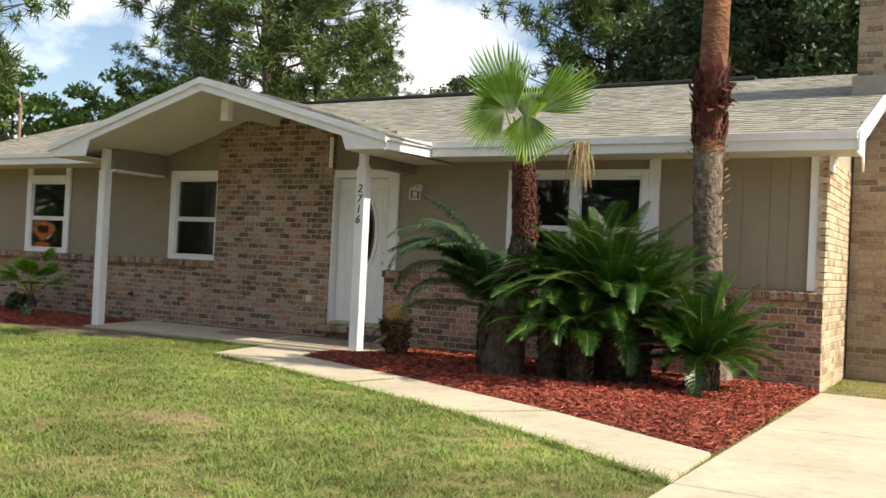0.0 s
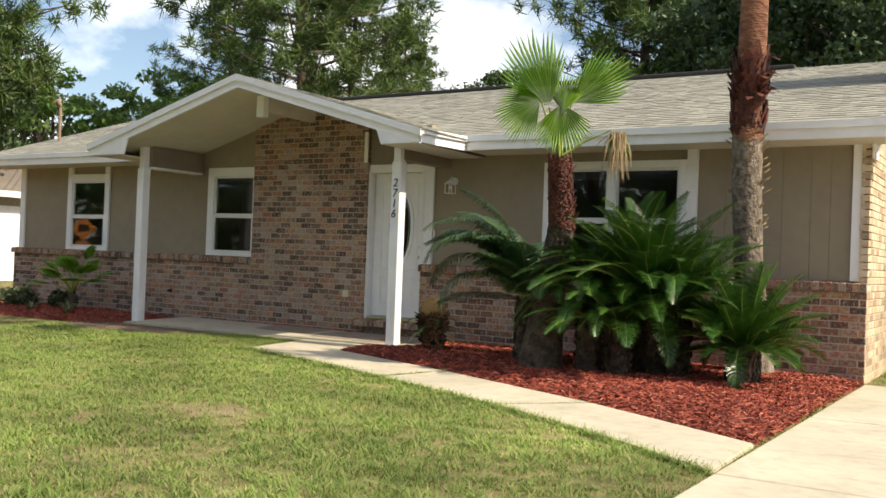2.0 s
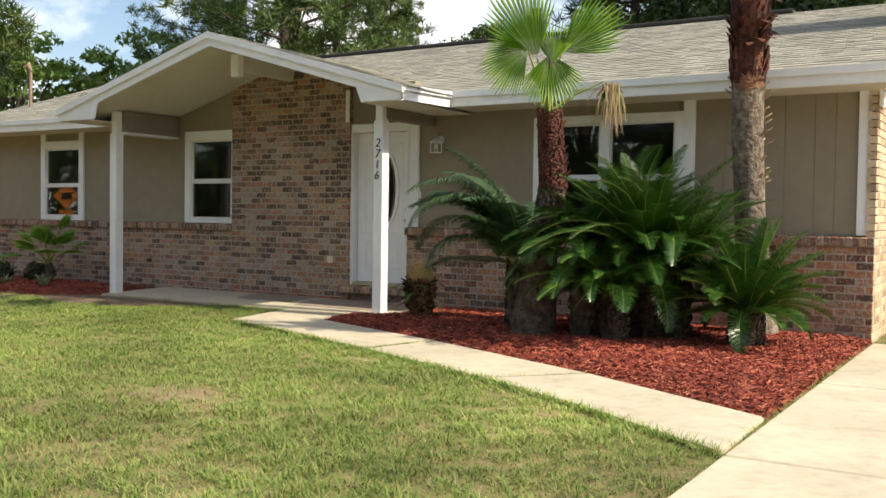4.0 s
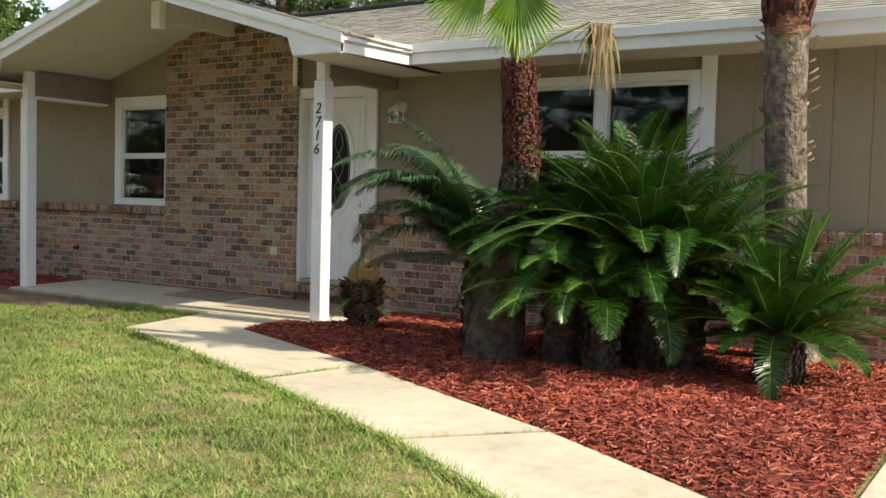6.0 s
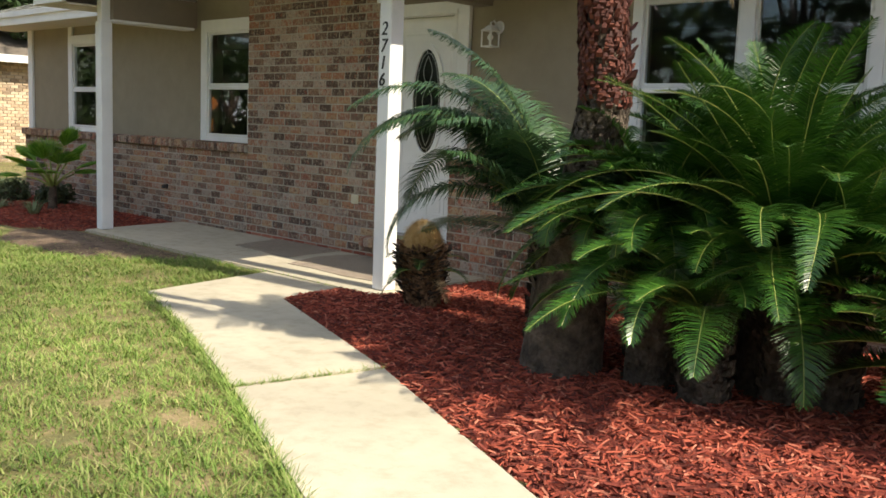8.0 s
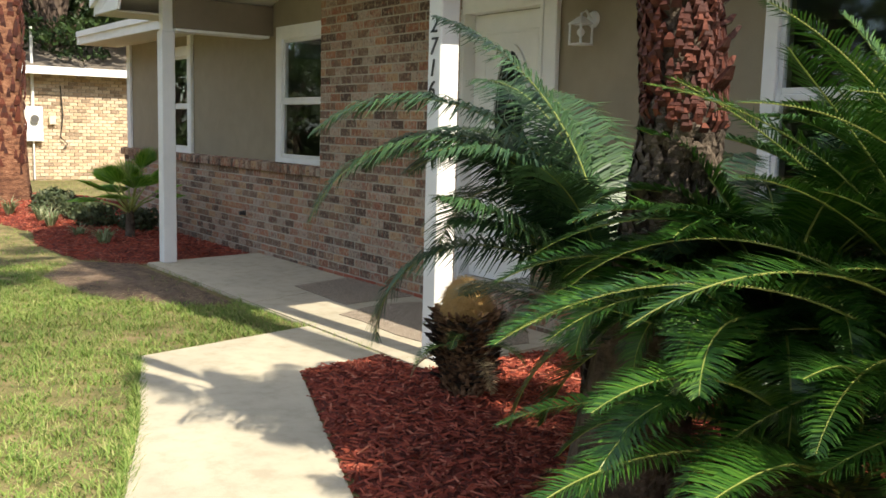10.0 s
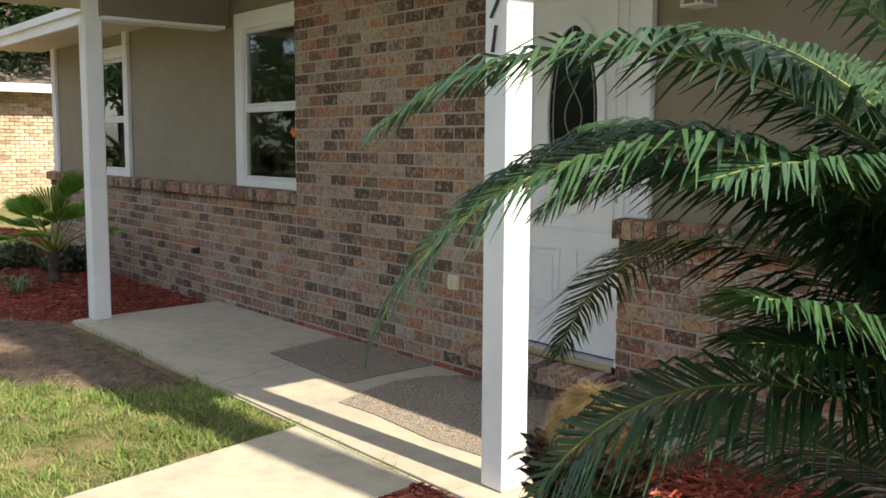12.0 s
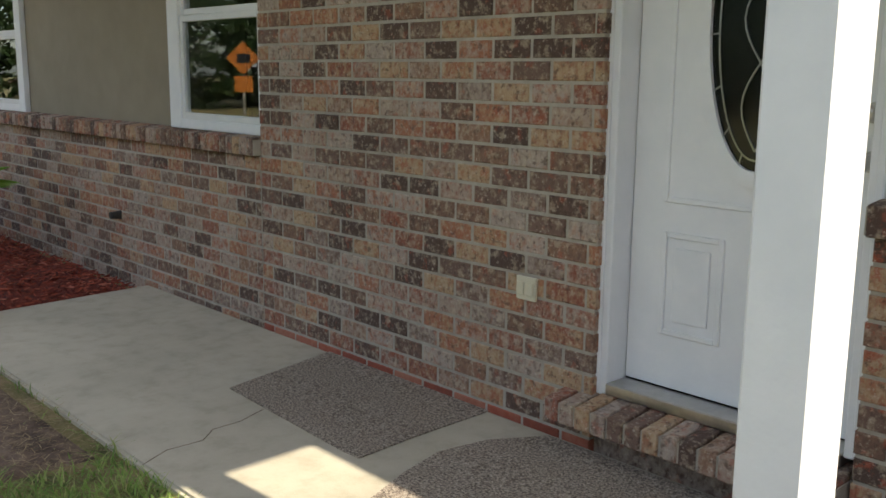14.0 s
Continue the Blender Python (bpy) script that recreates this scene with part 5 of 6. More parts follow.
# ---- trees ----
def pine(seed, h=19.0, low=5.0, spread=4.6, name="pine_tree"):
    t = empty(name, (0, 0, 0), "tall pine with a dark trunk and tufted green crown", "tree", "trees behind the house")
    r_ = np.random.default_rng(seed)
    bend = lambda z: np.array([0.3 * math.sin(z * 0.25 + seed), 0.3 * math.cos(z * 0.2 + seed), z])
    zs = np.linspace(-0.1, h, 12)
    tube("trunk", [bend(z) for z in zs], np.interp(zs, [0, h], [0.34, 0.06]), M["pine_bark"], t, 12, 0.06, seed)
    C, LV, LF, cnt = [], [], [], 0
    for i in range(60):
        u = (i + r_.random()) / 60
        z = low + (h - low) * u
        a = i * 2.4 + r_.uniform(-0.4, 0.4)
        L = spread * (0.35 + 0.75 * math.sin(math.pi * min(1, u * 0.8 + 0.18))) * r_.uniform(0.6, 1.1) * (1 - 0.5 * u)
        b = bend(z)
        o = np.array([math.cos(a), math.sin(a), 0])
        pts = [b, b + o * L * 0.5 + [0, 0, 0.1 * L], b + o * L + [0, 0, 0.3 * L]]
        V, F = tube_arrays(pts, [0.07, 0.045, 0.02], 5)
        LV.append(V)
        LF.append(F + cnt)
        cnt += len(V)
        for k in range(13):
            w = r_.uniform(0.3, 1.08)
            c = b + o * L * w + [0, 0, 0.3 * L * w * w] + r_.normal(0, 0.42, 3) * [1, 1, 0.6]
            C.append(c)
    arrays("branching", np.concatenate(LV), np.concatenate(LF), M["pine_bark"], t, smooth=True)
    C = np.array(C)
    n = 44
    d = r_.normal(size=(len(C), n, 3)) + [0, 0, 0.35]
    d /= np.linalg.norm(d, axis=2)[..., None]
    side = np.cross(d, r_.normal(size=d.shape))
    side /= np.linalg.norm(side, axis=2)[..., None]
    p = C[:, None] + d * 0.06 + r_.normal(0, 0.1, d.shape)
    L = r_.uniform(0.28, 0.55, (len(C), n, 1))
    Q = np.stack([p - side * 0.03, p + side * 0.03, p + d * L], 2).reshape(-1, 3, 3)
    quads("crown", Q, M["pine"], t)
    return t


def broadleaf(seed, h=10.0, r=3.6, leaf="oak", low=0.25, size=0.105, clumps=140, per=170, label="dense dark green broadleaf tree"):
    t = empty("oak_tree" if leaf == "oak" else "young_tree", (0, 0, 0), label, "tree", "trees behind the house")
    r_ = np.random.default_rng(seed)
    tube("trunk", [(0, 0, -0.1), (0.1, 0.05, h * 0.3), (0.15, -0.1, h * 0.7)], [0.28 * h / 10, 0.2 * h / 10, 0.06], M["pine_bark"], t, 10, 0.06, seed)
    C = []
    LV, LF, cnt = [], [], 0
    for i in range(clumps):
        d = r_.normal(size=3)
        d /= np.linalg.norm(d)
        rr = r_.uniform(0.35, 1.0) ** 0.5
        c = np.array([d[0] * r * rr, d[1] * r * rr, h * (low + (1 - low) / 2) + d[2] * rr * h * (1 - low) / 2])
        c[:2] *= 1 - 0.35 * max(0, (c[2] / h - 0.6))
        cr = r_.uniform(0.45, 0.95) * r / 3.6
        e = r_.normal(size=(per, 3))
        e /= np.linalg.norm(e, axis=1)[:, None]
        e[:, 2] = np.where(e[:, 2] < -0.2, e[:, 2] * 0.4, e[:, 2])
        C.append(c + e * cr * r_.uniform(0.55, 1.0, (per, 1)) * [1, 1, 0.7])
        if i % 6 == 0:
            V, F = tube_arrays([(0.1, 0, h * 0.3), c * [0.5, 0.5, 1] - [0, 0, 0.6], c], [0.09, 0.05, 0.02], 5)
            LV.append(V)
            LF.append(F + cnt)
            cnt += len(V)
    arrays("branching", np.concatenate(LV), np.concatenate(LF), M["pine_bark"], t, smooth=True)
    quads("crown", leaf_cards(np.concatenate(C), size, r_), M[leaf], t)
    return t


def place(src, x, y, turn=0.0, s=1.0, first=False, sz=None):
    m = pose(x, y, -0.08, 0, 0, turn) @ Matrix.Diagonal((s, s, sz or s, 1))
    if first:
        src.matrix_world = m
        return src
    ob = copy_thing(src, m)
    return ob


def polar(bearing, dist):
    return 8.0 - dist * math.sin(radians(bearing)), -10.8 + dist * math.cos(radians(bearing))


pine_a, pine_b = pine(1, 19, 4.6, 5.4), pine(2, 17, 5.5, 4.2)
oak_a, oak_b = broadleaf(3), broadleaf(4, 11, 3.9, low=0.12)
young = broadleaf(5, 6.5, 2.3, "light_leaf", 0.2, 0.12, 60, 80, "young tree with light green leaves")
place(pine_a, *polar(40.8, 36), 20, 1.0, True)
place(pine_b, *polar(20.0, 41), 0, 1.05, True)
place(oak_a, *polar(28.0, 38), 0, 0.9, True)
place(oak_b, *polar(14.5, 34), 0, 1.05, True)
place(young, *polar(51, 40), 0, 1.15, True)
for b, d, k, s in ((37.6, 41, "p", 0.78), (35.0, 44, "p", 0.62), (58.5, 33, "p", 0.85), (11, 42, "p", 1.05), (45.2, 43, "p", 0.7),
                   (24.3, 46, "o", 0.7), (19.0, 40, "o", 0.78), (11.0, 33, "q", 1.1), (7.5, 31, "q", 1.15), (4.0, 32, "q", 1.2), (0.5, 31, "q", 1.2), (16.5, 44, "q", 1.3), (9.0, 43, "q", 1.35), (30.3, 41, "o", 0.72), (61.5, 32, "o", 1.0), (65, 30, "o", 1.0),
                   (33.6, 46, "y", 1.15), (32.0, 50, "y", 1.3), (54.5, 42, "y", 1.1), (49.0, 42, "y", 1.15), (46.2, 40, "y", 1.1), (57.0, 45, "y", 1.2), (43.6, 46, "y", 1.1), (41, 48, "o", 0.75), (38, 50, "o", 0.8), (36, 50, "o", 0.8), (28, 52, "o", 0.9), (69, 34, "q", 1.0), (74, 36, "q", 1.0), (79, 38, "o", 1.0), (-4, 34, "q", 1.1), (-9, 36, "o", 1.1)):
    place({"p": pine_a if int(b) % 2 else pine_b, "o": oak_a, "q": oak_b, "y": young}[k], *polar(b, d), b * 37 % 360, s)
# across the street, met in the window panes
# unseen hedge, added so the lower panes reflect dark instead of bright sky
hedge = broadleaf(9, 4.2, 3.2, "oak", 0.0, 0.16, 90, 70, "unseen dark green hedge bush added to darken pane reflections")
place(hedge, -30, -27, 0, 1.0, True)
for i in range(15):
    place(hedge, -26 + 4.6 * i, -27.5 - (i % 2), i * 40, 1.0)
for i in range(7):
    place(hedge, -31 - (i % 2), -24 + 4.8 * i, i * 40, 1.0)
for i in range(13):
    place((oak_b, oak_a, pine_a)[i % 3], -30 + 6 * i, -33 - 3 * (i % 2), i * 50, (1.15, 1.2, 0.85)[i % 3])
for i in range(7):
    place((oak_b, oak_a)[i % 2], -34 - 2 * (i % 2), -28 + 7 * i, i * 70, 1.1)
for i in range(9):
    place((oak_b, oak_a, pine_b)[i % 3], 44 + 2 * (i % 2), -34 + 8 * i, i * 70, 1.0)

# ---- ground cover ----
def chips(name, poly, height, count, seed):
    r_ = np.random.default_rng(seed)
    P = np.array(poly)
    XY = r_.uniform(P.min(0), P.max(0), (count * 2, 2))
    XY = XY[inside(XY, poly)][:count]
    if name == "mulch_chips_1":
        spill = r_.integers(0, len(XY), 60)
        XY[spill] += r_.normal(0, 0.06, (60, 2))
    Z = np.array([bed_height(x, y, poly, height) for x, y in XY]) + r_.uniform(0.0, 0.02, len(XY))
    n = len(XY)
    C = np.column_stack([XY, Z])
    a, tilt = r_.uniform(0, 2 * np.pi, n), r_.normal(0, 0.28, n)
    L, W = r_.uniform(0.012, 0.042, n)[:, None], r_.uniform(0.003, 0.008, n)[:, None]
    u = np.stack([np.cos(a) * np.cos(tilt), np.sin(a) * np.cos(tilt), np.sin(tilt)], 1)
    v = np.cross(u, np.stack([r_.normal(0, 0.4, n), r_.normal(0, 0.4, n), np.ones(n)], 1))
    v /= np.linalg.norm(v, axis=1)[:, None]
    w = np.cross(v, u) * 0.006
    k1, k2 = r_.uniform(0.5, 1.0, (n, 1)), r_.uniform(0.5, 1.0, (n, 1))
    A = np.stack([C - u * L - v * W * k1, C - u * L + v * W, C + u * L + v * W * k2, C + u * L - v * W, C - u * L * 0.9 + w, C + u * L * 0.8 + w], 1)
    base = np.arange(n)[:, None, None] * 6
    F = (base + np.array([(0, 3, 5, 4), (4, 5, 2, 1), (3, 2, 5, 5 - 0)])[None][:, :2]).reshape(-1, 4)
    return tagged(arrays(name, A.reshape(-1, 3), F, M["mulch"]), "loose red wood chips covering the planting bed", "mulch", kind="stuff")


chips("mulch_chips_1", BED_R, 0.09, 30000, 1)
chips("mulch_chips_2", BED_L, 0.08, 16000, 2)


def blades(name, count, seed):
    r_ = np.random.default_rng(seed)
    path = np.array([(8.0, -10.7), (7.2, -7.9), (6.6, -6.0), (5.8, -4.3), (4.4, -3.7), (3.0, -3.1), (2.0, -2.7)])
    XY = np.concatenate([r_.uniform((-22, -15), (6.7, 6), (count, 2)), r_.uniform((-4, -12), (6.6, -1.2), (count * 2, 2)), r_.uniform((6.4, -0.12), (11, 3), (9000, 2))])
    ok = np.ones(len(XY), bool)
    for poly in (WALK, BED_R, SLAB, DRIVE, BED_L):
        ok &= ~inside(XY, poly)
    ok &= ~((XY[:, 0] > END_L) & (XY[:, 0] < END_R + 0.02) & (XY[:, 1] > -0.02))
    ok &= ~((XY[:, 0] < NX + 0.02) & (XY[:, 1] > -2.5))
    bare = inside(XY, DIRT) & (r_.random(len(XY)) < 0.97)
    bare |= (((XY[:, 0] - 3.05) / 0.5) ** 2 + ((XY[:, 1] + 5.9) / 0.34) ** 2 < 1) & (r_.random(len(XY)) < 0.6)
    XY = XY[ok & ~bare]
    d = np.min(np.linalg.norm(XY[:, None] - path[None], axis=2), 1)
    XY, d = XY[r_.random(len(XY)) < np.clip(5.5 / d, 0.12, 1)], None
    n = len(XY)
    patch = np.array([noise.noise((x * 0.9, y * 0.9, 3.0)) for x, y in XY])
    tuft_ = np.array([noise.noise((x * 5.5, y * 5.5, 9.0)) for x, y in XY])
    thin = np.array([noise.noise((x * 1.7, y * 1.7, 21.0)) for x, y in XY])
    stay = r_.random(n) > np.clip((-tuft_ - 0.12) * 1.6, 0, 0.55) + np.clip((thin - 0.30) * 3.0, 0, 0.6)
    XY, patch, tuft_ = XY[stay], patch[stay], tuft_[stay]
    n = len(XY)
    H = (0.032 + 0.016 * patch + 0.030 * tuft_).clip(0.012) * r_.uniform(0.45, 1.4, n)
    a, lean = r_.uniform(0, 2 * np.pi, n), r_.uniform(0.3, 2.4, n)
    C = np.column_stack([XY, np.full(n, -0.065)])
    s = np.column_stack([-np.sin(a), np.cos(a), np.zeros(n)]) * r_.uniform(0.0016, 0.0034, n)[:, None]
    o = np.column_stack([np.cos(a) * lean * H, np.sin(a) * lean * H, H])
    m_ = C + o * [0.35, 0.35, 0.62]
    q1 = np.stack([C - s, C + s, m_ + s, m_ - s], 1)
    q2 = np.stack([m_ - s, m_ + s, C + o + s * 0.15, C + o - s * 0.15], 1)
    V = np.concatenate([q1, q2], 1).reshape(-1, 3)
    # share the middle corners, so that a blade is one island
    A = np.stack([C - s, C + s, m_ + s, m_ - s, C + o + s * 0.15, C + o - s * 0.15], 1).reshape(-1, 3)
    F = (np.arange(n)[:, None, None] * 6 + np.array([(0, 1, 2, 3), (3, 2, 4, 5)])[None]).reshape(-1, 4)
    return tagged(arrays(name, A, F, M["grass"]), "short green lawn grass with dry blades", "grass", kind="stuff")


blades("grass", 210000, 4)
tagged(part("bare_patch", (lambda b: (bmesh.ops.create_circle(b, cap_ends=True, segments=28, radius=1, matrix=Matrix.Translation((3.05, -5.9, -0.0585)) @ Matrix.Diagonal((0.36, 0.22, 1, 1))), [setattr(v, "co", v.co + Vector((0.22 * noise.noise(v.co * 6), 0.2 * noise.noise(v.co * 7 + Vector((5, 5, 5))), 0))) for v in b.verts])[0] and b)(bmesh.new()), M["dry_soil"]), "bare worn patch in the lawn", "dirt", kind="structure")

# grass and litter in the walk's joints and over its edges
r_ = np.random.default_rng(77)
Q = []
for (ax, ay), (bx, by), cnt_ in (((2.85, -3.5), (3.04, -2.64), 420), ((4.46, -4.2), (5.0, -3.55), 120), ((-0.02, -1.25), (1.0, -1.25), 60)):
    for k in range(cnt_):
        t = r_.random() ** (1.6 if cnt_ == 420 else 1)
        x, y = ax + (bx - ax) * t + r_.normal(0, 0.012), ay + (by - ay) * t + r_.normal(0, 0.008)
        a, L = r_.uniform(0, 6.28), r_.uniform(0.012, 0.045)
        o, sd = np.array([math.cos(a), math.sin(a), r_.uniform(0.15, 0.9)]) * L, np.array([-math.sin(a), math.cos(a), 0]) * 0.0022
        b = np.array([x, y, -0.04])
        Q.append([b - sd, b + sd, b + o + sd * 0.3, b + o - sd * 0.3])
for (ax, ay), (bx, by) in zip(WALK_L[1:], WALK_L[2:]):
    for k in range(int(900 * math.hypot(bx - ax, by - ay))):
        t = r_.random()
        x, y = ax + (bx - ax) * t + r_.normal(0, 0.01), ay + (by - ay) * t - 0.012 + r_.normal(0, 0.014)
        a, L = r_.uniform(0, 6.28), r_.uniform(0.02, 0.06)
        o, sd = np.array([math.cos(a), math.sin(a), r_.uniform(0.3, 1.2)]) * L, np.array([-math.sin(a), math.cos(a), 0]) * 0.0026
        b = np.array([x, y, -0.055])
        Q.append([b - sd, b + sd, b + o + sd * 0.3, b + o - sd * 0.3])
tagged(quads("joint_grass", Q, M["grass"]), "grass growing in the joints and along the edge of the walk", "grass", kind="stuff")
# pine straw over the bare dirt
Q = []
for k in range(3800):
    x, y = r_.uniform(-4.0, -1.15), r_.uniform(-2.3, -1.25)
    a, L = r_.uniform(0, 3.14), r_.uniform(0.02, 0.07)
    o, sd = np.array([math.cos(a), math.sin(a), r_.normal(0, 0.1)]) * L, np.array([-math.sin(a), math.cos(a), 0]) * 0.0014
    b = np.array([x, y, r_.uniform(-0.045, -0.028)])
    Q.append([b - sd, b + sd, b + o + sd, b + o - sd])
Q = np.array(Q)
Q = Q[inside(Q[:, 0, :2], DIRT)]
tagged(quads("pine_straw", Q, M["dead_leaf"]), "dry pine straw lying over bare dirt", "straw", kind="stuff")

# ---- fixtures ----
wl_ = empty("wall_lantern", (1.40, 0.06, 2.06), "white wall lantern with clear panes beside the door", "wall lamp")
bm = bmesh.new()
bmesh.ops.create_cone(bm, segments=24, radius1=0.055, radius2=0.045, depth=0.02, cap_ends=True, matrix=Matrix.Translation((0, -0.01, 0.06)) @ pose(0, 0, 0, 90))
part("backplate", bm, M["plastic"], wl_)
tube("arm", [(0, -0.02, 0.06), (0, -0.07, 0.11), (0, -0.11, 0.09), (0, -0.11, 0.06)], [0.008] * 4, M["plastic"], wl_, 8)
bm = bmesh.new()
for sx in (-1, 1):
    for sy in (-1, 1):
        box(bm, (sx * 0.05 - 0.005, -0.11 + sy * 0.05 - 0.005, -0.10), (sx * 0.05 + 0.005, -0.11 + sy * 0.05 + 0.005, 0.02))
box(bm, (-0.058, -0.168, -0.112), (0.058, -0.052, -0.10), 0.003)
bmesh.ops.create_cone(bm, segments=4, radius1=0.088, radius2=0.02, depth=0.05, cap_ends=True, matrix=Matrix.Translation((0, -0.11, 0.045)) @ pose(0, 0, 0, 0, 0, 45))
part("lantern_frame", bm, M["plastic"], wl_)
bm = bmesh.new()
bmesh.ops.create_uvsphere(bm, u_segments=12, v_segments=8, radius=0.026, matrix=Matrix.Translation((0, -0.11, -0.03)))
part("bulb", bm, M["plastic"], wl_)
ol = empty("outlet_cover", (-0.32, 0, 0.535), "ivory weatherproof outlet cover on the brick pier", "outlet")
boxed("plate", (-0.05, -0.014, -0.045), (0.05, 0.0, 0.045), M["outlet"], ol, bevel=0.004)
for sx in (-0.024, 0.024):
    boxed("flap", (sx - 0.018, -0.022, -0.026), (sx + 0.018, -0.015, 0.026), M["outlet"], ol, bevel=0.003)
db = empty("doorbell", (1.11, 0.055, 1.42), "small white doorbell button beside the door trim", "doorbell")
boxed("case", (-0.014, -0.018, -0.045), (0.014, 0.0, 0.045), M["plastic"], db, bevel=0.004)
boxed("button", (-0.006, -0.022, -0.008), (0.006, -0.018, 0.008), M["outlet"], db, bevel=0.001)
bm = bmesh.new()
bmesh.ops.create_cone(bm, segments=14, radius1=0.03, radius2=0.022, depth=0.07, cap_ends=True, matrix=Matrix.Translation((-3.9, -0.03, 0.40)) @ pose(0, 0, 0, 90))
tagged(part("hose_bib", bm, M["dark_metal"]), "dark metal hose bib on the brick wall", "faucet")
sg = empty("traffic_sign", (-20.6, -10.8, -0.07), "orange diamond warning sign with a small plate on a steel post", "sign")
tube("post", [(0, 0, 0), (0, 0, 2.2)], [0.03, 0.03], M["flashing"], sg, 8)
bm = bmesh.new()
box(bm, (0.035, -0.31, -0.31), (0.04, 0.31, 0.31))
bmesh.ops.rotate(bm, verts=bm.verts, cent=(0, 0, 0), matrix=Matrix.Rotation(radians(45), 3, "X"))
bmesh.ops.translate(bm, verts=bm.verts, vec=(0, 0, 1.75))
d_ = part("diamond", bm, M["orange"], sg)
bx = boxed("symbol", (0.041, -0.18, 1.63), (0.045, 0.16, 1.87), M["black"], sg, bevel=0)
boxed("lower_plate", (0.035, -0.24, 0.86), (0.04, 0.24, 1.28), M["orange"], sg, bevel=0)
sg.rotation_euler = (0, 0, radians(30))
mast = empty("service_mast", (-8.0, 0.75, 3.0), "weathered electric service mast on the roof", "mast")
tube("pipe", [(0, 0, 0), (0, 0, 0.72)], [0.03, 0.03], M["rust"], mast, 10)
tube("weatherhead", [(0, 0, 0.72), (-0.06, 0, 0.86), (-0.12, -0.04, 0.80)], [0.035, 0.045, 0.03], M["rust"], mast, 10)
tube("bracket", [(-0.12, 0, 0.80), (-0.03, 0, 0.60)], [0.012, 0.012], M["dark_metal"], mast, 6)
for i, dz in enumerate((0, -0.35)):
    cable = [(-8.05 - 2.6 * k, 0.75 + 1.7 * k, 3.7 + dz + 0.10 * k + 0.012 * k * k) for k in range(12)]
    ob = tube("overhead_cable", cable, [0.010] * 12, M["dark_metal"], None, 5)
    tagged(ob, "black overhead electric cable reaching the roof mast", "cable")
mb = empty("electric_meter", (NX + 0.03, 0.85, 1.25), "gray-white electric meter box on the neighbouring brick wall", "meter")
boxed("meter_box", (0.0, -0.2, -0.4), (0.14, 0.2, 0.4), M["plastic"], mb, bevel=0.01)
bm = bmesh.new()
bmesh.ops.create_cone(bm, segments=20, radius1=0.1, radius2=0.09, depth=0.1, cap_ends=True, matrix=Matrix.Translation((0.18, 0, 0.12)) @ pose(0, 0, 0, 0, 90))
part("meter_dial", bm, M["metal"], mb)
tube("conduit", [(0.05, 0.0, 0.4), (0.05, 0.0, 2.2)], [0.035, 0.035], M["plastic"], mb, 8)
tube("lower_conduit", [(0.05, 0.0, -0.4), (0.05, 0.0, -1.28)], [0.02, 0.02], M["plastic"], mb, 8)
tube("hanging_cable", [(0.03, 0.62, 0.9), (0.05, 0.66, 0.2), (0.04, 0.6, -0.3), (0.06, 0.75, -0.45), (0.04, 0.64, -0.6)], [0.014] * 5, M["dark_metal"], mb, 6)
boxed("junction_box", (0.0, 0.35, 0.0), (0.08, 0.5, 0.2), M["outlet"], mb)


# ---- finishing pieces: bricks and shingles ----
def all_span(a, b, z):
    return [(a, b)]


def pier_keep(a, b, z):
    top = gable_z(-2.18 + (a + b) / 2) - 0.02
    return [(a, b)] if z < top else []


def left_keep(a, b, z):
    return [(a, b)] if z < 0.9 else []


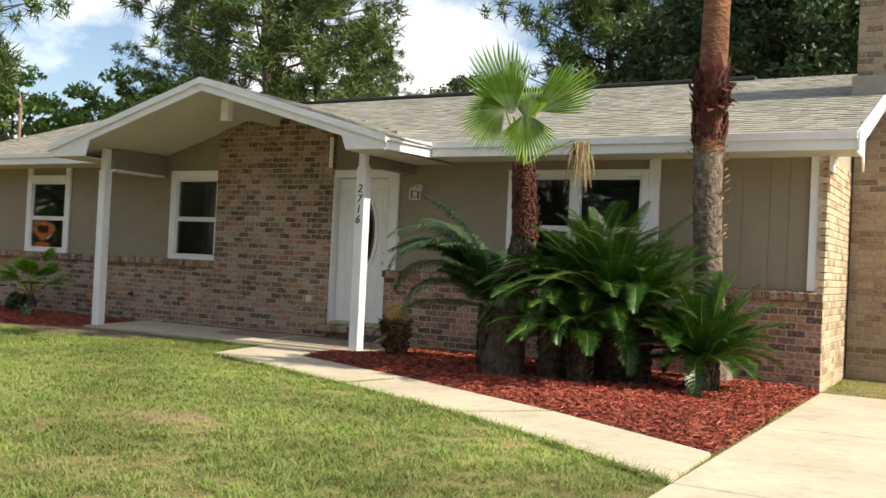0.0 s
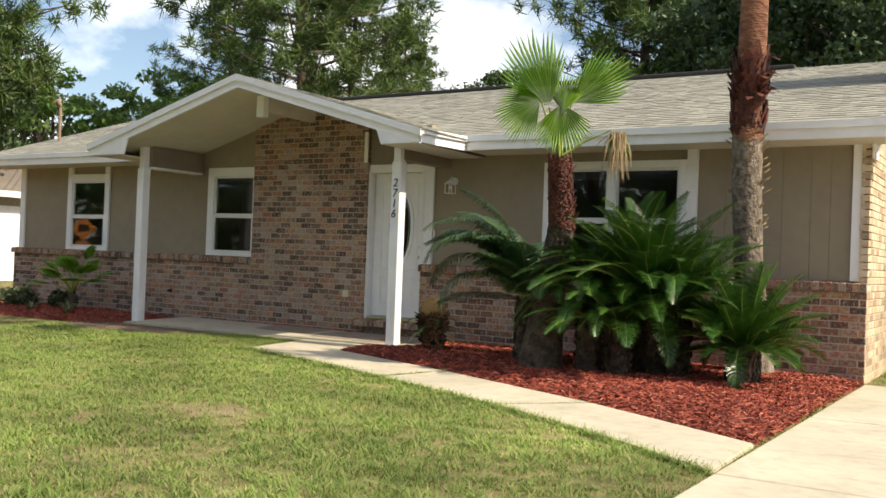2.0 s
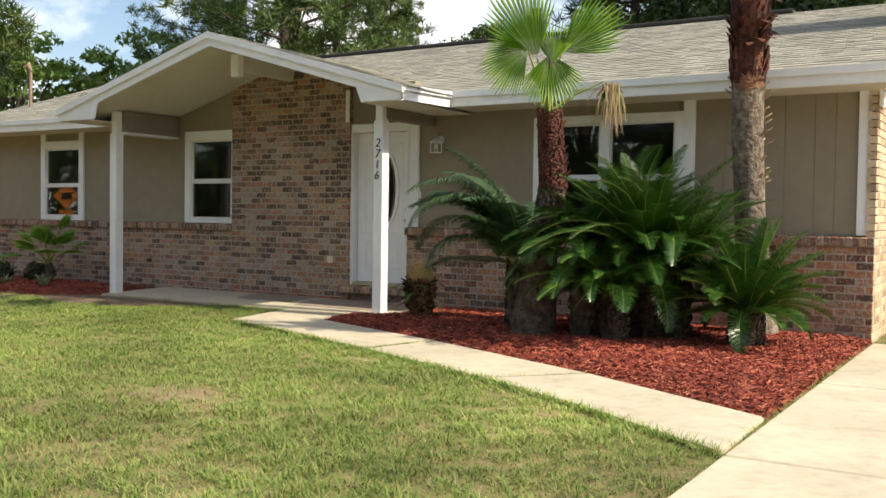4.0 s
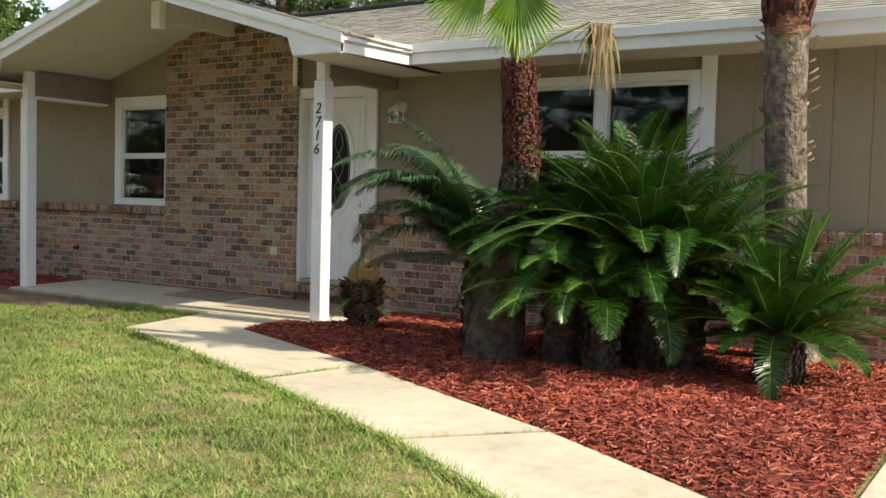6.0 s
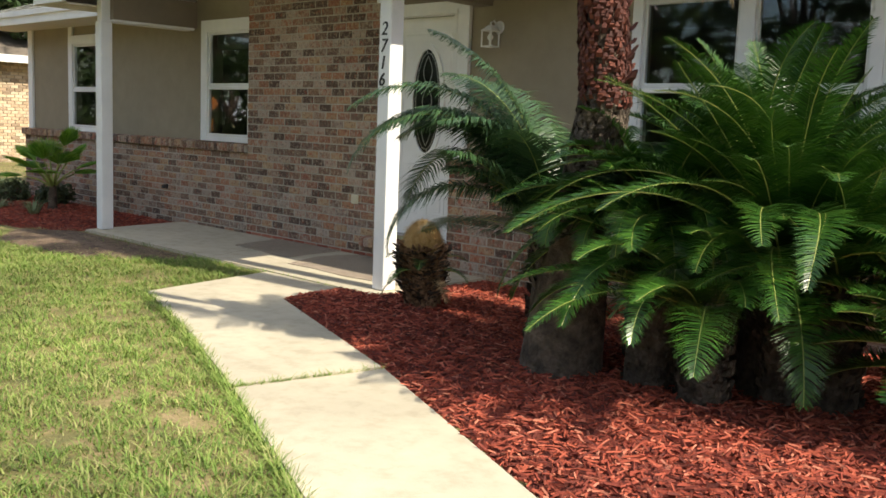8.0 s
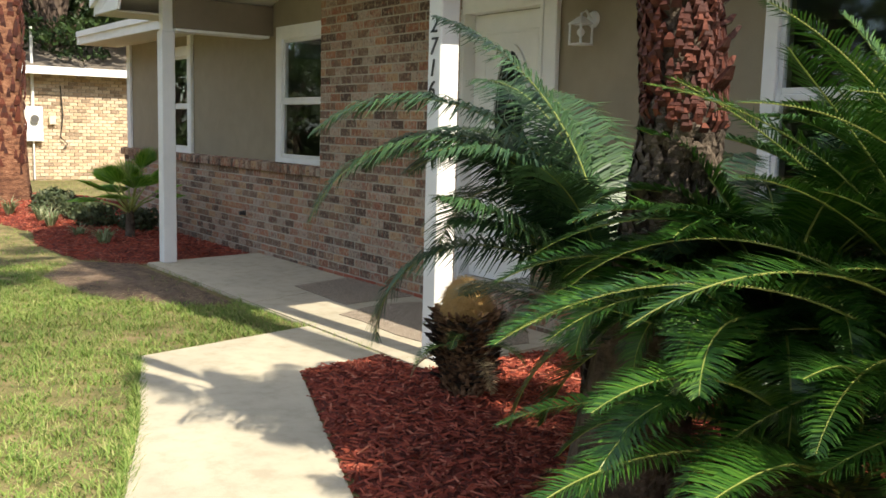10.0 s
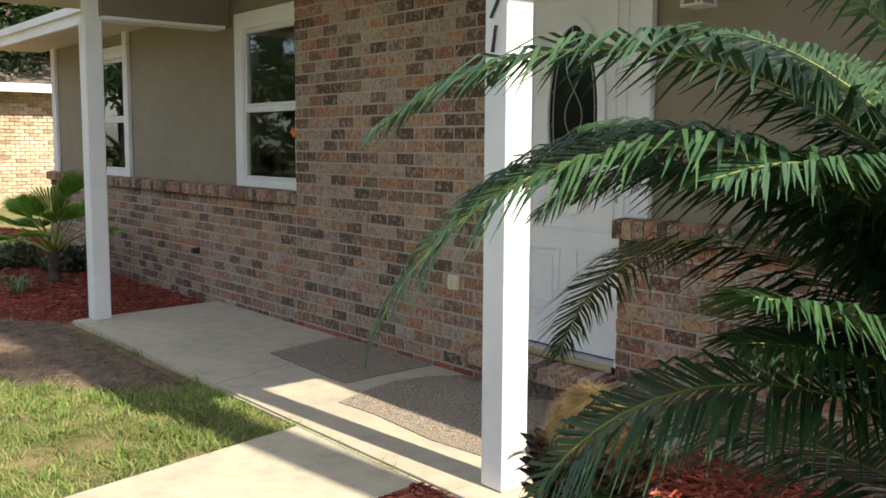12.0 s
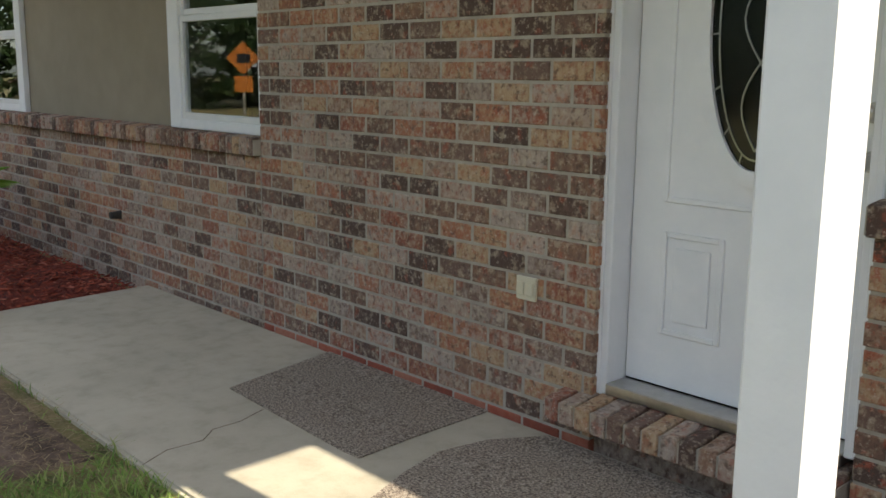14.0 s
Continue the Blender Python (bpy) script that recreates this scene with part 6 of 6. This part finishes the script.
brick_wall("wall_pier", "antique mixed-colour brick pier wall", 2.18, 43, Matrix.Translation((-2.18, 0, 0)), pier_keep, cap=480, base=True)
brick_wall("wall_wainscot_1", "antique brick lower wall under the ledge", 2.18 + (END_L * -1 - 4.36), 13, Matrix.Translation((END_L, 0, 0)), left_keep, low=-0.127, cap=400)
brick_wall("wall_wainscot_2", "antique brick lower wall under the ledge", END_R - 0.93, 13, Matrix.Translation((0.93, 0, 0)), left_keep, "red_brick", low=-0.127, cap=400)
side = Matrix.Translation((END_R, 0.0, 0)) @ pose(0, 0, 0, 0, 0, 90)
# the end wall's sun glare is put into its paler brick colour
brick_wall("wall_end", "sunlit antique brick end wall", 1.9, 33, side, all_span, "pale_sunlit_brick", near=(8, -10))
ledge("brick_ledge_1", END_L - 0.03, -2.18, "ledge of bricks laid on edge under the windows")
ledge("brick_ledge_2", 0.925, END_R + 0.0, "ledge of bricks laid on edge over the lower wall")
# chimney
ch = empty("chimney", (6.536, 1.9, 0), "wide antique brick chimney with a pale flashing", "chimney")
boxed("core", (0.008, 0.008, -0.1), (1.99, 0.8, 5.3), M["mortar"], ch, bevel=0)
boxed("flashing", (-0.05, -0.03, 3.40), (0.4, -0.004, 3.68), M["flashing"], ch)
boxed("flashing", (-0.05, -0.004, 3.40), (-0.02, 0.82, 3.68), M["flashing"], ch)
# chimney face in shade: the same pale brick, darkened to 0.6
chb = brick_wall("wall_chimney", "antique brick chimney face", 2.0, 69, Matrix.Translation((6.536, 1.9, 0)), all_span, "shaded_tan_brick", near=(8, -10), low=-0.127)
nbw = brick_wall("wall_neighbour", "sunlit tan brick side wall of the neighbouring house", 7.3, 33, Matrix.Translation((NX, -2.5, 0)) @ pose(0, 0, 0, 0, 0, 90), all_span, "pale_sunlit_brick", near=(0, 0))

shingles(roof, 0.0, RR - RL, (RL, EAVE_Y - 0.03, EAVE_Z + 0.004 - 0.01), up_main, (1, 0, 0), 36, lambda c: not over_porch(c))
for s, ex in ((1, PR), (-1, PL)):
    ez = GZ - abs(ex - GX) * GS
    u = Vector((-s, 0, GS)).normalized()
    shingles(porch_roof, 0.0, 4.2, (ex + 0.04 * s, PY - 0.03, ez + 0.004 - 0.04 * GS), u, (0, 1, 0), 23, lambda c: c.y < valley_y(c.z) + 0.05, cap=150)
